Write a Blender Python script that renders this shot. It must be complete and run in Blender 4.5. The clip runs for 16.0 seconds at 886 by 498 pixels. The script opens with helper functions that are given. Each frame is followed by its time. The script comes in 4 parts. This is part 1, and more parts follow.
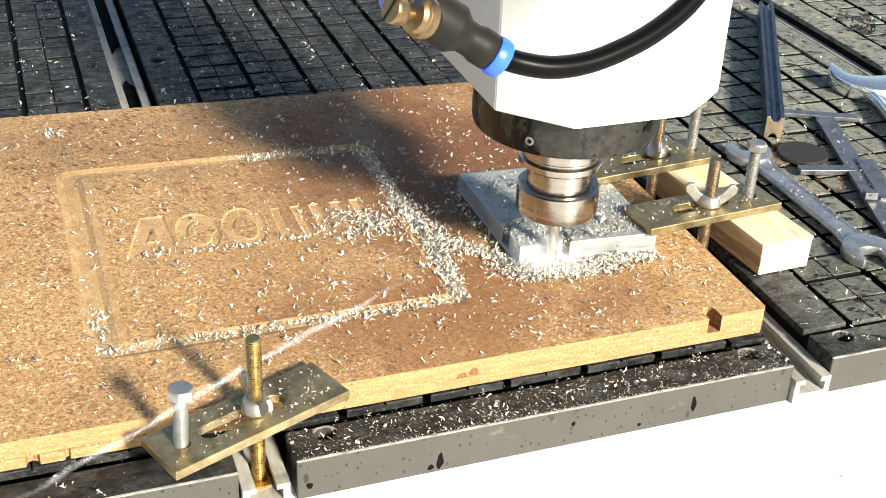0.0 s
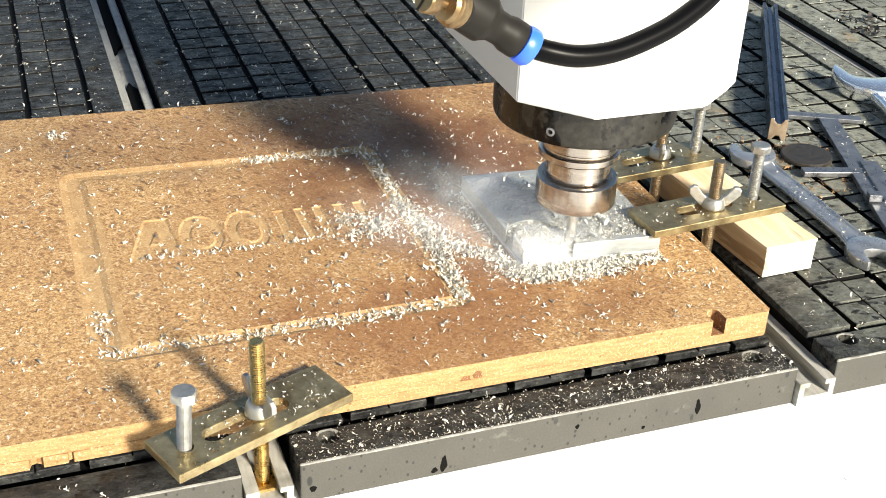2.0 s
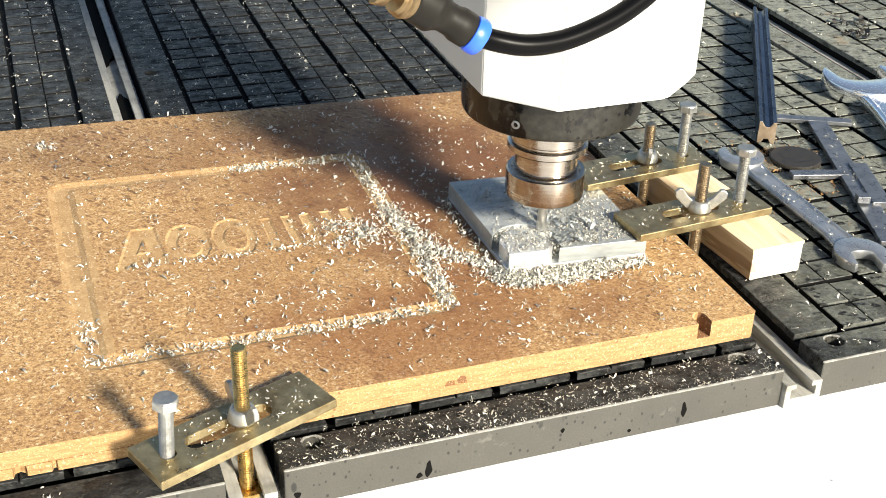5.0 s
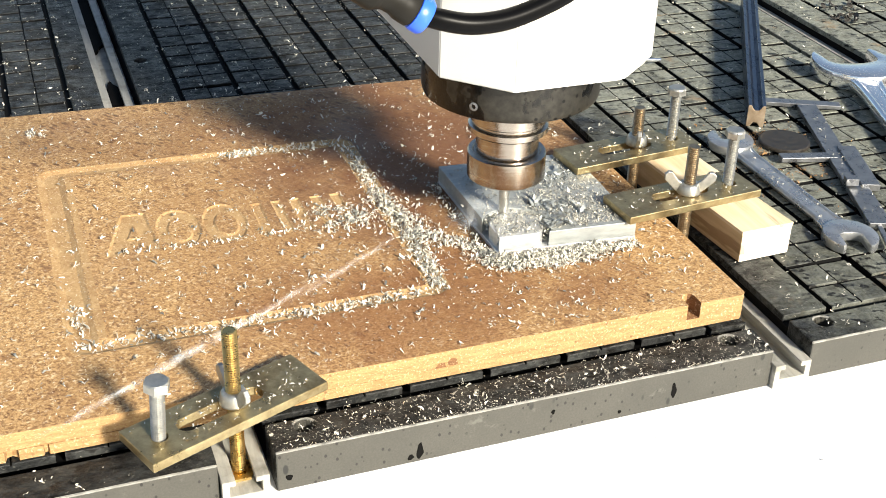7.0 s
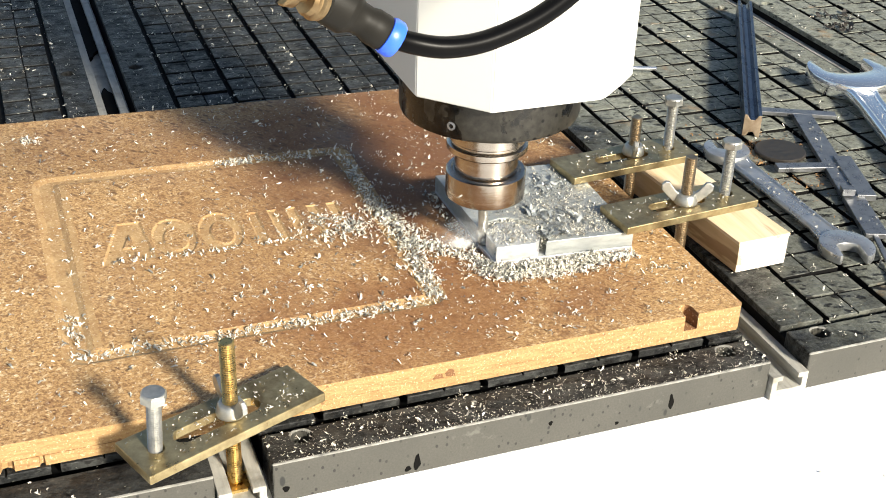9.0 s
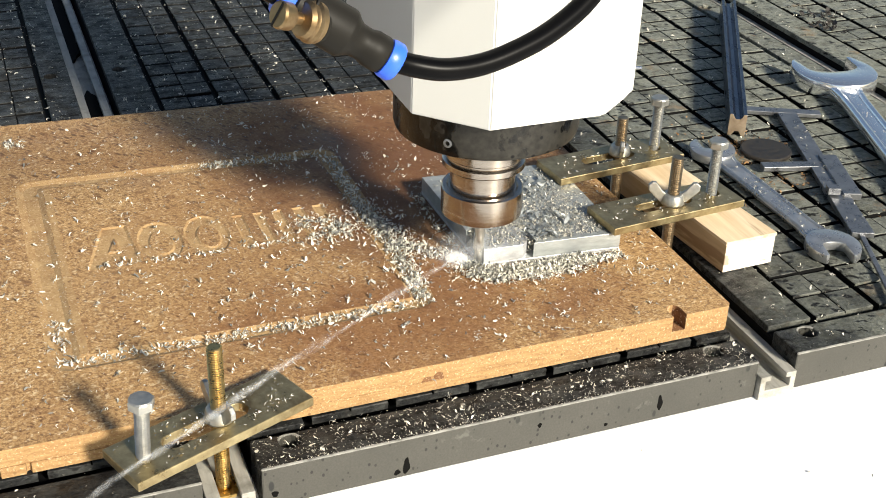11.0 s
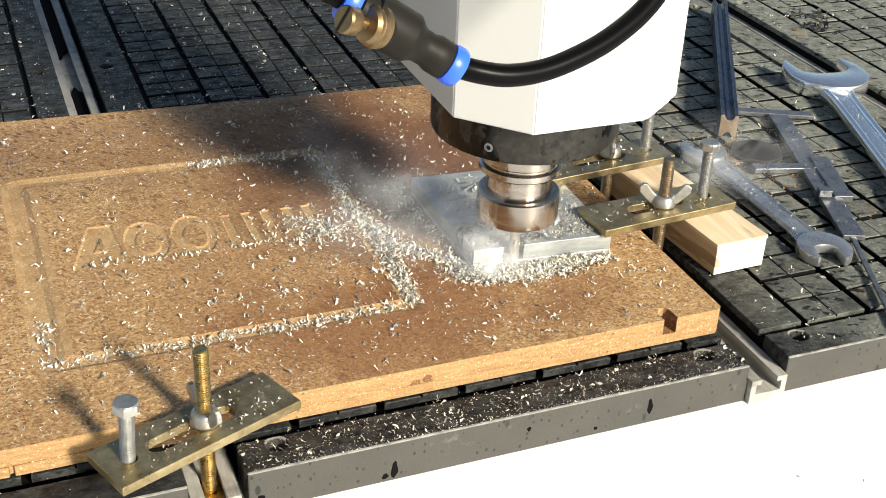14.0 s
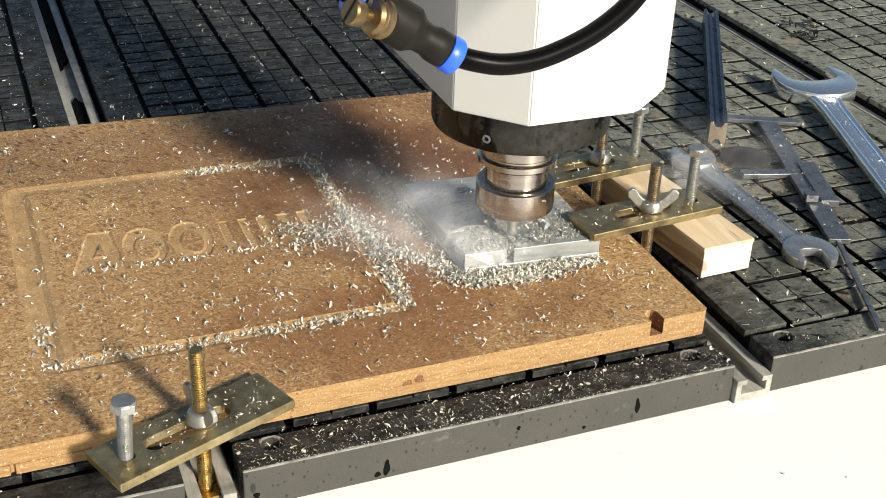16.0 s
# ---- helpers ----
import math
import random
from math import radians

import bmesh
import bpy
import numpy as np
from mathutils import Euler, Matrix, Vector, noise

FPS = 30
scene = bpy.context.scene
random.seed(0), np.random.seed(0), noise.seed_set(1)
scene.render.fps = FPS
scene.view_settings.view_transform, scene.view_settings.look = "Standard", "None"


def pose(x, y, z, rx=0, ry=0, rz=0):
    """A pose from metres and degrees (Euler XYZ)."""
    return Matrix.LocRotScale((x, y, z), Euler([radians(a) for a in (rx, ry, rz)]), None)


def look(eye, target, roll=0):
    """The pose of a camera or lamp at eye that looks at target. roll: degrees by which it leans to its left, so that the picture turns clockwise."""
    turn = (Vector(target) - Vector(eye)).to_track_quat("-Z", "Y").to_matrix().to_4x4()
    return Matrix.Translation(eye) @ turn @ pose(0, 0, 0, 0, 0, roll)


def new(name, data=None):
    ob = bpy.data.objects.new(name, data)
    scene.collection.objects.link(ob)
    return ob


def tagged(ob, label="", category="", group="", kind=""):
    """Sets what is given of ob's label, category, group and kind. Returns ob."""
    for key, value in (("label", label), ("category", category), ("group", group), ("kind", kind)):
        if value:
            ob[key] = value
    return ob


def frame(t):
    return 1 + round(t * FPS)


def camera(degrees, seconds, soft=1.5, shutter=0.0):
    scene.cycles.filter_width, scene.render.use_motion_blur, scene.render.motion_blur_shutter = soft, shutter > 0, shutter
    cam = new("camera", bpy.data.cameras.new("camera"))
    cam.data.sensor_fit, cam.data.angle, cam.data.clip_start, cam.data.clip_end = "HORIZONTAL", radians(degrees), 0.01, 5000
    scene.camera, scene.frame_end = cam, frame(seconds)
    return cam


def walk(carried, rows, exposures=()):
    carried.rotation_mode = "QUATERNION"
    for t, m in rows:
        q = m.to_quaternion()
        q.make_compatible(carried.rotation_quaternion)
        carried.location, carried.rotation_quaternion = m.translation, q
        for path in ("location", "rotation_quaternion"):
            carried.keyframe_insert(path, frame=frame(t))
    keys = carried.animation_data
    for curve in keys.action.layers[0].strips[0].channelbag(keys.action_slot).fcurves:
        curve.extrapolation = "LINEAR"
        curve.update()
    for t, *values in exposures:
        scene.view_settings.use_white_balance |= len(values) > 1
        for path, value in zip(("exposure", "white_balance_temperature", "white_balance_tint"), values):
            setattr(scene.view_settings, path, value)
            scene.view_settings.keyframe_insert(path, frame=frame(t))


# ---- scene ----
cam = camera(39.2, 16.0, soft=0.95)
PATH = [
    (0, (-0.1, -0.44, 0.377), (0.516, 1.176, -0.628), 2.6),
    (0.5, (-0.099, -0.438, 0.377), (0.515, 1.178, -0.628), 2.5),
    (1, (-0.1, -0.437, 0.376), (0.514, 1.181, -0.627), 2.6),
    (1.5, (-0.1, -0.437, 0.376), (0.515, 1.179, -0.629), 2.6),
    (2, (-0.1, -0.439, 0.377), (0.512, 1.18, -0.626), 2.5),
    (2.5, (-0.098, -0.442, 0.378), (0.507, 1.181, -0.623), 2.4),
    (3, (-0.098, -0.445, 0.377), (0.502, 1.182, -0.618), 2.4),
    (5.5, (-0.089, -0.444, 0.375), (0.519, 1.184, -0.615), 1.6),
    (6, (-0.089, -0.443, 0.374), (0.524, 1.178, -0.623), 1.7),
    (6.5, (-0.09, -0.446, 0.374), (0.524, 1.173, -0.627), 1.7),
    (7, (-0.09, -0.448, 0.373), (0.525, 1.17, -0.629), 1.6),
    (7.5, (-0.089, -0.449, 0.375), (0.526, 1.168, -0.629), 1.5),
    (8, (-0.09, -0.451, 0.376), (0.526, 1.168, -0.623), 1.5),
    (8.5, (-0.091, -0.448, 0.376), (0.53, 1.172, -0.619), 1.6),
    (9, (-0.092, -0.444, 0.375), (0.537, 1.172, -0.621), 2.0),
    (9.5, (-0.093, -0.442, 0.376), (0.547, 1.17, -0.621), 2.0),
    (12, (-0.093, -0.439, 0.376), (0.568, 1.163, -0.623), 2.3),
    (12.5, (-0.093, -0.437, 0.376), (0.572, 1.163, -0.623), 2.5),
    (13, (-0.091, -0.436, 0.375), (0.576, 1.163, -0.623), 2.5),
    (13.5, (-0.091, -0.435, 0.375), (0.578, 1.163, -0.624), 2.6),
    (14, (-0.091, -0.435, 0.375), (0.578, 1.162, -0.626), 2.6),
    (14.5, (-0.091, -0.436, 0.375), (0.581, 1.159, -0.628), 2.6),
    (15, (-0.089, -0.44, 0.377), (0.583, 1.156, -0.624), 2.5),
    (15.5, (-0.09, -0.444, 0.378), (0.585, 1.156, -0.615), 2.3),
    (16, (-0.091, -0.451, 0.379), (0.577, 1.156, -0.606), 2.3),
]
EXPOSURES = [(0, 1.19), (3.2, 1.15), (9.5, 1.0), (11.8, 0.60), (12.6, 0.62), (13.5, 0.72), (14.5, 0.62), (16, 0.41)]
walk(cam, [(t, look(eye, target, roll)) for t, eye, target, roll in PATH], EXPOSURES)

# ---- light ----
SUN = Vector((0.29, -0.845, 0.455)).normalized()
world = bpy.data.worlds.new("sky")
scene.world = world
world.use_nodes = True
sky = world.node_tree.nodes.new("ShaderNodeTexSky")
sky.sky_type, sky.sun_disc = "NISHITA", False
sky.sun_elevation, sky.sun_rotation = math.asin(SUN.z), math.atan2(SUN.x, SUN.y)
world.node_tree.links.new(sky.outputs[0], world.node_tree.nodes["Background"].inputs[0])
world.node_tree.nodes["Background"].inputs[1].default_value = 0.06
sun = bpy.data.lights.new("sun", "SUN")
sun.energy, sun.angle, sun.color = 5.0, radians(8.5), (1.0, 0.93, 0.79)
sun_ob = new("sun", sun)
sun_ob.matrix_world = look(SUN * 5, (0, 0, 0))


# ---- materials ----
class Nodes:
    """A small wrapper to write node materials in few lines."""

    def __init__(self, name, world=False):
        self.mat = bpy.data.materials.new(name)
        self.mat.use_nodes = True
        self.tree = self.mat.node_tree
        self.bsdf = self.tree.nodes["Principled BSDF"]
        if world:
            self.coord = self.tree.nodes.new("ShaderNodeNewGeometry").outputs["Position"]
        else:
            self.coord = self.tree.nodes.new("ShaderNodeTexCoord").outputs["Object"]

    def link(self, a, b):
        self.tree.links.new(a, b)

    def stretch(self, scale, turn=0):
        n = self.tree.nodes.new("ShaderNodeMapping")
        n.inputs["Scale"].default_value = scale
        n.inputs["Rotation"].default_value = (0, 0, radians(turn))
        self.link(self.coord, n.inputs["Vector"])
        return n.outputs[0]

    def streak(self, along, turn):
        """Draws a pattern out along a direction in the plan."""
        n = self.tree.nodes.new("ShaderNodeMapping")
        n.vector_type = "TEXTURE"
        n.inputs["Scale"].default_value = (along, 1, 1)
        n.inputs["Rotation"].default_value = (0, 0, radians(turn))
        self.link(self.coord, n.inputs["Vector"])
        return n.outputs[0]

    def noise(self, scale, detail=4, rough=0.6, vector=None):
        n = self.tree.nodes.new("ShaderNodeTexNoise")
        n.inputs["Scale"].default_value, n.inputs["Detail"].default_value = scale, detail
        n.inputs["Roughness"].default_value = rough
        self.link(vector or self.coord, n.inputs["Vector"])
        return n.outputs["Fac"]

    def cells(self, scale, vector=None):
        n = self.tree.nodes.new("ShaderNodeTexVoronoi")
        n.inputs["Scale"].default_value = scale
        self.link(vector or self.coord, n.inputs["Vector"])
        return n.outputs["Distance"]

    def ramp(self, fac, low, high, a=0.0, b=1.0):
        n = self.tree.nodes.new("ShaderNodeMapRange")
        for k, v in zip(("From Min", "From Max", "To Min", "To Max"), (low, high, a, b)):
            n.inputs[k].default_value = v
        self.link(fac, n.inputs["Value"])
        return n.outputs[0]

    def math(self, op, a, b):
        n = self.tree.nodes.new("ShaderNodeMath")
        n.operation = op
        for i, v in enumerate((a, b)):
            if isinstance(v, (int, float)):
                n.inputs[i].default_value = v
            else:
                self.link(v, n.inputs[i])
        return n.outputs[0]

    def mix(self, fac, a, b):
        n = self.tree.nodes.new("ShaderNodeMix")
        n.data_type = "RGBA"
        if isinstance(fac, (int, float)):
            n.inputs[0].default_value = fac
        else:
            self.link(fac, n.inputs[0])
        for i, v in ((6, a), (7, b)):
            if isinstance(v, tuple):
                n.inputs[i].default_value = (*v, 1)
            else:
                self.link(v, n.inputs[i])
        return n.outputs[2]

    def axis(self, name):
        n = self.tree.nodes.new("ShaderNodeSeparateXYZ")
        self.link(self.coord, n.inputs[0])
        return n.outputs[name]

    def island(self):
        return self.tree.nodes.new("ShaderNodeNewGeometry").outputs["Random Per Island"]

    def each(self):
        return self.tree.nodes.new("ShaderNodeObjectInfo").outputs["Random"]

    def done(self, colour=None, rough=0.5, metal=0.0, bump=None, depth=0.0005, strength=0.5):
        b = self.bsdf
        for key, v in (("Base Color", colour), ("Roughness", rough), ("Metallic", metal)):
            if v is None:
                continue
            if isinstance(v, tuple):
                b.inputs[key].default_value = (*v, 1)
            elif isinstance(v, (int, float)):
                b.inputs[key].default_value = v
            else:
                self.link(v, b.inputs[key])
        if bump is not None:
            n = self.tree.nodes.new("ShaderNodeBump")
            n.inputs["Distance"].default_value, n.inputs["Strength"].default_value = depth, strength
            self.link(bump, n.inputs["Height"])
            self.link(n.outputs[0], b.inputs["Normal"])
        return self.mat


def mat_mdf_top():
    n = Nodes("mdf_face")
    fine = n.noise(900, 6, 0.7)
    c = n.mix(n.ramp(fine, 0.38, 0.62), (0.305, 0.162, 0.058), (0.63, 0.42, 0.195))
    c = n.mix(n.ramp(n.noise(11, 5), 0.45, 0.68, 0, 0.45), c, (0.33, 0.18, 0.072))
    c = n.mix(n.ramp(n.noise(460, 5, 0.75), 0.50, 0.57, 0, 0.66), c, (0.165, 0.075, 0.028))
    c = n.mix(n.ramp(n.noise(480, 3, 0.7, n.streak(1.5, 20)), 0.58, 0.64, 0, 0.75), c, (0.72, 0.56, 0.34))
    # damp, oil-soaked patches round the clamped plate; far ones also paint the spindle's shadow
    x, y = n.axis("X"), n.axis("Y")
    def patch(px, py, sx, sy, ragged, near, far, amount, colour, under):
        d = n.math("SQRT", n.math("ADD", n.math("POWER", n.math("MULTIPLY", n.math("SUBTRACT", x, px), sx), 2.0),
                                  n.math("POWER", n.math("MULTIPLY", n.math("SUBTRACT", y, py), sy), 2.0)), 0.5)
        d = n.math("ADD", d, n.ramp(n.noise(ragged, 4), 0.3, 0.7, -0.04, 0.04))
        return n.mix(n.ramp(d, near, far, amount, 0), under, colour)

    c = patch(0.060, 0.195, 0.90, 1.1, 26, 0.04, 0.13, 0.40, (0.27, 0.14, 0.055), c)
    c = patch(0.160, 0.250, 0.95, 0.80, 24, 0.05, 0.14, 0.85, (0.135, 0.050, 0.019), c)
    c = patch(0.092, 0.075, 0.80, 1.4, 22, 0.04, 0.105, 0.66, (0.20, 0.078, 0.026), c)
    c = patch(0.040, 0.330, 0.55, 1.6, 30, 0.02, 0.10, 0.45, (0.20, 0.085, 0.03), c)
    # oil splashes drawn out by the air jet, thicker on the far half
    far = n.ramp(y, 0.10, 0.30, 0.22, 1.0)
    spots = n.cells(240, n.streak(2.4, -56))
    gate = n.math("MULTIPLY", n.ramp(n.noise(70, 4), 0.36, 0.52), far)
    c = n.mix(n.math("MULTIPLY", n.ramp(spots, 0.20, 0.36, 0.85, 0), gate), c, (0.115, 0.052, 0.021))
    fleck = n.cells(420, n.streak(1.8, -50))
    c = n.mix(n.math("MULTIPLY", n.ramp(fleck, 0.16, 0.30, 0.85, 0), n.ramp(n.noise(80, 3), 0.38, 0.54)), c, (0.14, 0.065, 0.028))
    drops = n.cells(62)
    c = n.mix(n.math("MULTIPLY", n.ramp(drops, 0.14, 0.20, 0.5, 0), n.ramp(n.noise(19, 2), 0.50, 0.56)), c, (0.15, 0.06, 0.022))
    return n.done(c, n.ramp(n.noise(18, 3), 0.4, 0.7, 0.75, 0.42), 0, fine, 0.0004, 0.4)


def mat_mdf_cut(name, dark, pale):
    n = Nodes(name)
    g = n.noise(500, 5, 0.7, n.stretch((0.15, 0.15, 1)))
    c = n.mix(n.ramp(g, 0.3, 0.7), dark, pale)
    c = n.mix(n.ramp(n.noise(40, 3), 0.55, 0.75, 0, 0.5), c, (0.30, 0.145, 0.05))
    c = n.mix(n.ramp(n.noise(620, 5, 0.75), 0.52, 0.60, 0, 0.55), c, (0.24, 0.12, 0.05))
    c = n.mix(n.math("MULTIPLY", n.ramp(n.cells(170), 0.10, 0.18, 0.7, 0), n.ramp(n.noise(33, 3), 0.46, 0.54)), c, (0.13, 0.06, 0.025))
    c = n.mix(n.ramp(n.noise(760, 4, 0.7), 0.58, 0.64, 0, 0.6), c, (0.78, 0.60, 0.38))
    return n.done(c, 0.8, 0, g, 0.0004, 0.5)


def mat_plastic(name, dust):
    """Black phenolic table plate, oily where it is worked on and dusty elsewhere."""
    n = Nodes(name, True)
    fine = n.noise(420, 5, 0.7)
    black = n.mix(n.ramp(fine, 0.35, 0.7), (0.004, 0.0045, 0.0055), (0.024, 0.025, 0.027))
    black = n.mix(n.ramp(n.noise(48, 5, 0.7, n.stretch((0.7, 1.4, 1))), 0.48, 0.58, 0, 0.75), black, (0.056, 0.058, 0.056))
    brown = n.mix(n.ramp(fine, 0.3, 0.7), (0.156, 0.163, 0.134), (0.375, 0.386, 0.32))
    x, y = n.axis("X"), n.axis("Y")
    far = n.math("ADD", n.math("ADD", x, n.math("MULTIPLY", y, 0.06)), n.ramp(n.noise(16, 5), 0.25, 0.75, -0.09, 0.09))
    amount = n.math("MULTIPLY", n.ramp(far, 0.29, 0.40, 0.03, dust), n.ramp(n.math("ADD", y, n.ramp(n.noise(22, 4), 0.3, 0.7, -0.06, 0.06)), 0.06, 0.34, 0.75, 1.0))
    c = n.mix(amount, black, brown)
    c = n.mix(n.ramp(n.noise(95, 5, 0.75), 0.48, 0.64, 0, 0.55), c, (0.020, 0.019, 0.016))
    c = n.mix(n.math("MULTIPLY", amount, n.ramp(n.noise(34, 4, 0.65), 0.62, 0.69, 0, 0.5)), c, (0.34, 0.20, 0.085))
    blots = n.noise(190, 3, 0.55, n.streak(1.7, -20))
    c = n.mix(n.math("MULTIPLY", n.ramp(blots, 0.57, 0.62, 0, 0.95), n.ramp(n.noise(25, 2), 0.36, 0.50)), c, (0.008, 0.0075, 0.007))
    c = n.mix(n.ramp(n.noise(330, 4, 0.7), 0.60, 0.68, 0, 0.5), c, (0.16, 0.16, 0.14))
    c = n.mix(n.ramp(n.each(), 0, 1, 0, 0.30), c, (0.02, 0.019, 0.018))
    n.link(n.ramp(n.noise(110, 5, 0.75, n.stretch((0.7, 1.3, 1))), 0.42, 0.58, 0.36, 0.03), n.bsdf.inputs["Specular IOR Level"])
    relief = n.math("ADD", fine, n.math("MULTIPLY", n.noise(130, 4, 0.7), 1.6))
    return n.done(c, n.ramp(n.noise(70, 5, 0.7), 0.35, 0.65, 0.25, 0.65), 0, relief, 0.0007, 0.8)


def mat_plastic_edge():
    n = Nodes("lit_plate_edge")
    g = n.noise(900, 4, 0.7)
    # greyer than the black tops: direct sun on the front is in this colour
    c = n.mix(n.ramp(g, 0.3, 0.7), (0.044, 0.042, 0.035), (0.067, 0.064, 0.054))
    c = n.mix(n.ramp(n.noise(26, 4), 0.42, 0.7, 0, 0.4), c, (0.030, 0.030, 0.025))
    spots = n.cells(90, n.stretch((1.2, 1, 0.55)))
    c = n.mix(n.math("MULTIPLY", n.ramp(spots, 0.12, 0.17, 1.0, 0), n.ramp(n.noise(30, 2), 0.47, 0.53)), c, (0.010, 0.011, 0.010))
    small = n.cells(260, n.stretch((1, 1, 0.7)))
    c = n.mix(n.math("MULTIPLY", n.ramp(small, 0.15, 0.21, 1.0, 0), n.ramp(n.noise(40, 2), 0.42, 0.50)), c, (0.010, 0.009, 0.008))
    c = n.mix(n.ramp(n.noise(55, 5, 0.7), 0.62, 0.70, 0, 0.5), c, (0.14, 0.14, 0.12))
    return n.done(c, 0.48, 0, g, 0.0002, 0.25)


def mat_metal(name, a, b, rough, scale=200, stretch=(1, 1, 1), dirt=0.0, dirt_colour=(0.05, 0.045, 0.04), metal=1.0):
    n = Nodes(name)
    g = n.noise(scale, 5, 0.65, n.stretch(stretch))
    c = n.mix(n.ramp(g, 0.3, 0.7), a, b)
    if dirt:
        c = n.mix(n.ramp(n.noise(60, 5), 0.5, 0.7, 0, dirt), c, dirt_colour)
    return n.done(c, n.ramp(g, 0.3, 0.7, max(0.05, rough - 0.09), rough + 0.09), metal, g, 0.0002, 0.25)


def mat_ring():
    """Blackened steel under a film of oil, with drops and wet runs."""
    n = Nodes("blackened_ring")
    fine = n.noise(260, 4, 0.6)
    c = n.mix(n.ramp(fine, 0.3, 0.7), (0.018, 0.017, 0.014), (0.046, 0.043, 0.036))
    wet = n.ramp(n.noise(38, 4, 0.6, n.stretch((1, 1, 0.7))), 0.50, 0.55)
    c = n.mix(wet, c, (0.005, 0.005, 0.005))
    drops = n.math("MULTIPLY", n.ramp(n.cells(190), 0.20, 0.27, 1, 0), n.ramp(n.noise(30, 2), 0.42, 0.50))
    c = n.mix(drops, c, (0.004, 0.004, 0.004))
    return n.done(c, n.ramp(wet, 0, 1, 0.34, 0.14), 0.45, fine, 0.0001, 0.2)


def mat_wood(name, a, b, turn=0):
    n = Nodes(name)
    g = n.noise(140, 6, 0.65, n.stretch((1, 0.06, 1), turn))
    c = n.mix(n.ramp(g, 0.32, 0.68), a, b)
    c = n.mix(n.ramp(n.noise(25, 4), 0.55, 0.75, 0, 0.35), c, (0.36, 0.22, 0.1))
    c = n.mix(n.ramp(n.noise(70, 4, 0.6, n.stretch((1, 0.10, 1.2), turn)), 0.60, 0.66, 0, 0.65), c, (0.24, 0.12, 0.05))
    return n.done(c, 0.7, 0, g, 0.0003, 0.4)


def mat_paint(name, colour, rough=0.35, gloss=0.5):
    n = Nodes(name)
    n.bsdf.inputs["Specular IOR Level"].default_value = gloss
    g = n.noise(700, 3, 0.6)
    dirt = n.ramp(n.noise(12, 4), 0.55, 0.8, 0, 0.12)
    c = n.mix(dirt, colour, tuple(v * 0.75 for v in colour))
    return n.done(c, rough, 0, g, 0.0001, 0.15)


def mat_chips(name, shade):
    n = Nodes(name)
    c = n.mix(n.ramp(n.island(), 0.05, 0.75), (0.22 * shade, 0.22 * shade, 0.20 * shade), (0.83 * shade, 0.79 * shade, 0.68 * shade))
    return n.done(c, n.ramp(n.island(), 0, 1, 0.35, 0.6), n.ramp(n.island(), 0.0, 0.5, 0.6, 0.12))


def mat_mist(name, amount, scale, reach):
    """Thin mist: clear, with wisps that thin out towards the sheet's rim. reach: half sizes of the sheet."""
    n = Nodes(name)
    wisps = n.ramp(n.noise(scale, 4, 0.6), 0.34, 0.72, 0, amount)
    far = n.math("SQRT", n.math("ADD", n.math("POWER", n.math("DIVIDE", n.axis("X"), reach[0]), 2.0), n.math("POWER", n.math("DIVIDE", n.axis("Z"), reach[1]), 2.0)), 0.5)
    make = n.tree.nodes.new
    front, back, both, clear, out = make("ShaderNodeBsdfDiffuse"), make("ShaderNodeBsdfTranslucent"), make("ShaderNodeAddShader"), make("ShaderNodeBsdfTransparent"), make("ShaderNodeMixShader")
    for node in (front, back):
        node.inputs[0].default_value = (0.82, 0.84, 0.86, 1)
    n.link(front.outputs[0], both.inputs[0])
    n.link(back.outputs[0], both.inputs[1])
    n.link(n.math("MULTIPLY", wisps, n.math("POWER", n.ramp(far, 0.0, 1.0, 1, 0), 1.5)), out.inputs[0])
    n.link(clear.outputs[0], out.inputs[1])
    n.link(both.outputs[0], out.inputs[2])
    n.link(out.outputs[0], n.tree.nodes["Material Output"].inputs["Surface"])
    n.tree.nodes.remove(n.bsdf)
    return n.mat


MDF, MDF_CUT, MDF_FLOOR = mat_mdf_top(), mat_mdf_cut("mdf_cut", (0.27, 0.148, 0.056), (0.44, 0.285, 0.125)), mat_mdf_cut("mdf_groove", (0.32, 0.185, 0.076), (0.50, 0.34, 0.162))
PLATE, PLATE_TILE, LIT_PLATE_EDGE = mat_plastic("plate_top", 0.9), mat_plastic("plate_tile", 0.95), mat_plastic_edge()
# near-black: the depth shade of the table's gaps, put into the colour
PLATE_GAP_SHADE = mat_paint("plate_gap_shade", (0.0045, 0.0045, 0.0045), 0.7, 0.12)
WORN = mat_metal("worn_plate_edge", (0.06, 0.058, 0.05), (0.34, 0.33, 0.30), 0.6, 240, (0.4, 1, 1), 0.5, (0.03, 0.03, 0.03), 0.0)
RAIL = mat_metal("rail_aluminium", (0.29, 0.28, 0.25), (0.50, 0.485, 0.43), 0.55, 250, (1, 0.12, 1), 0.7, (0.14, 0.13, 0.10), 0.08)
ALU = mat_metal("aluminium_stock", (0.30, 0.32, 0.315), (0.49, 0.51, 0.50), 0.38, 300, (0.2, 1, 1), 0.35, (0.25, 0.26, 0.27), 0.4)
ALU_CUT = mat_metal("aluminium_fresh_cut", (0.58, 0.59, 0.60), (0.84, 0.85, 0.85), 0.42, 500, (0.3, 1, 1), 0.3, (0.25, 0.26, 0.27), 0.6)
STEEL = mat_metal("turned_steel", (0.36, 0.315, 0.265), (0.54, 0.485, 0.425), 0.20, 300, (0.05, 0.05, 1), 0.25, (0.16, 0.11, 0.08))
BLACKED = mat_ring()
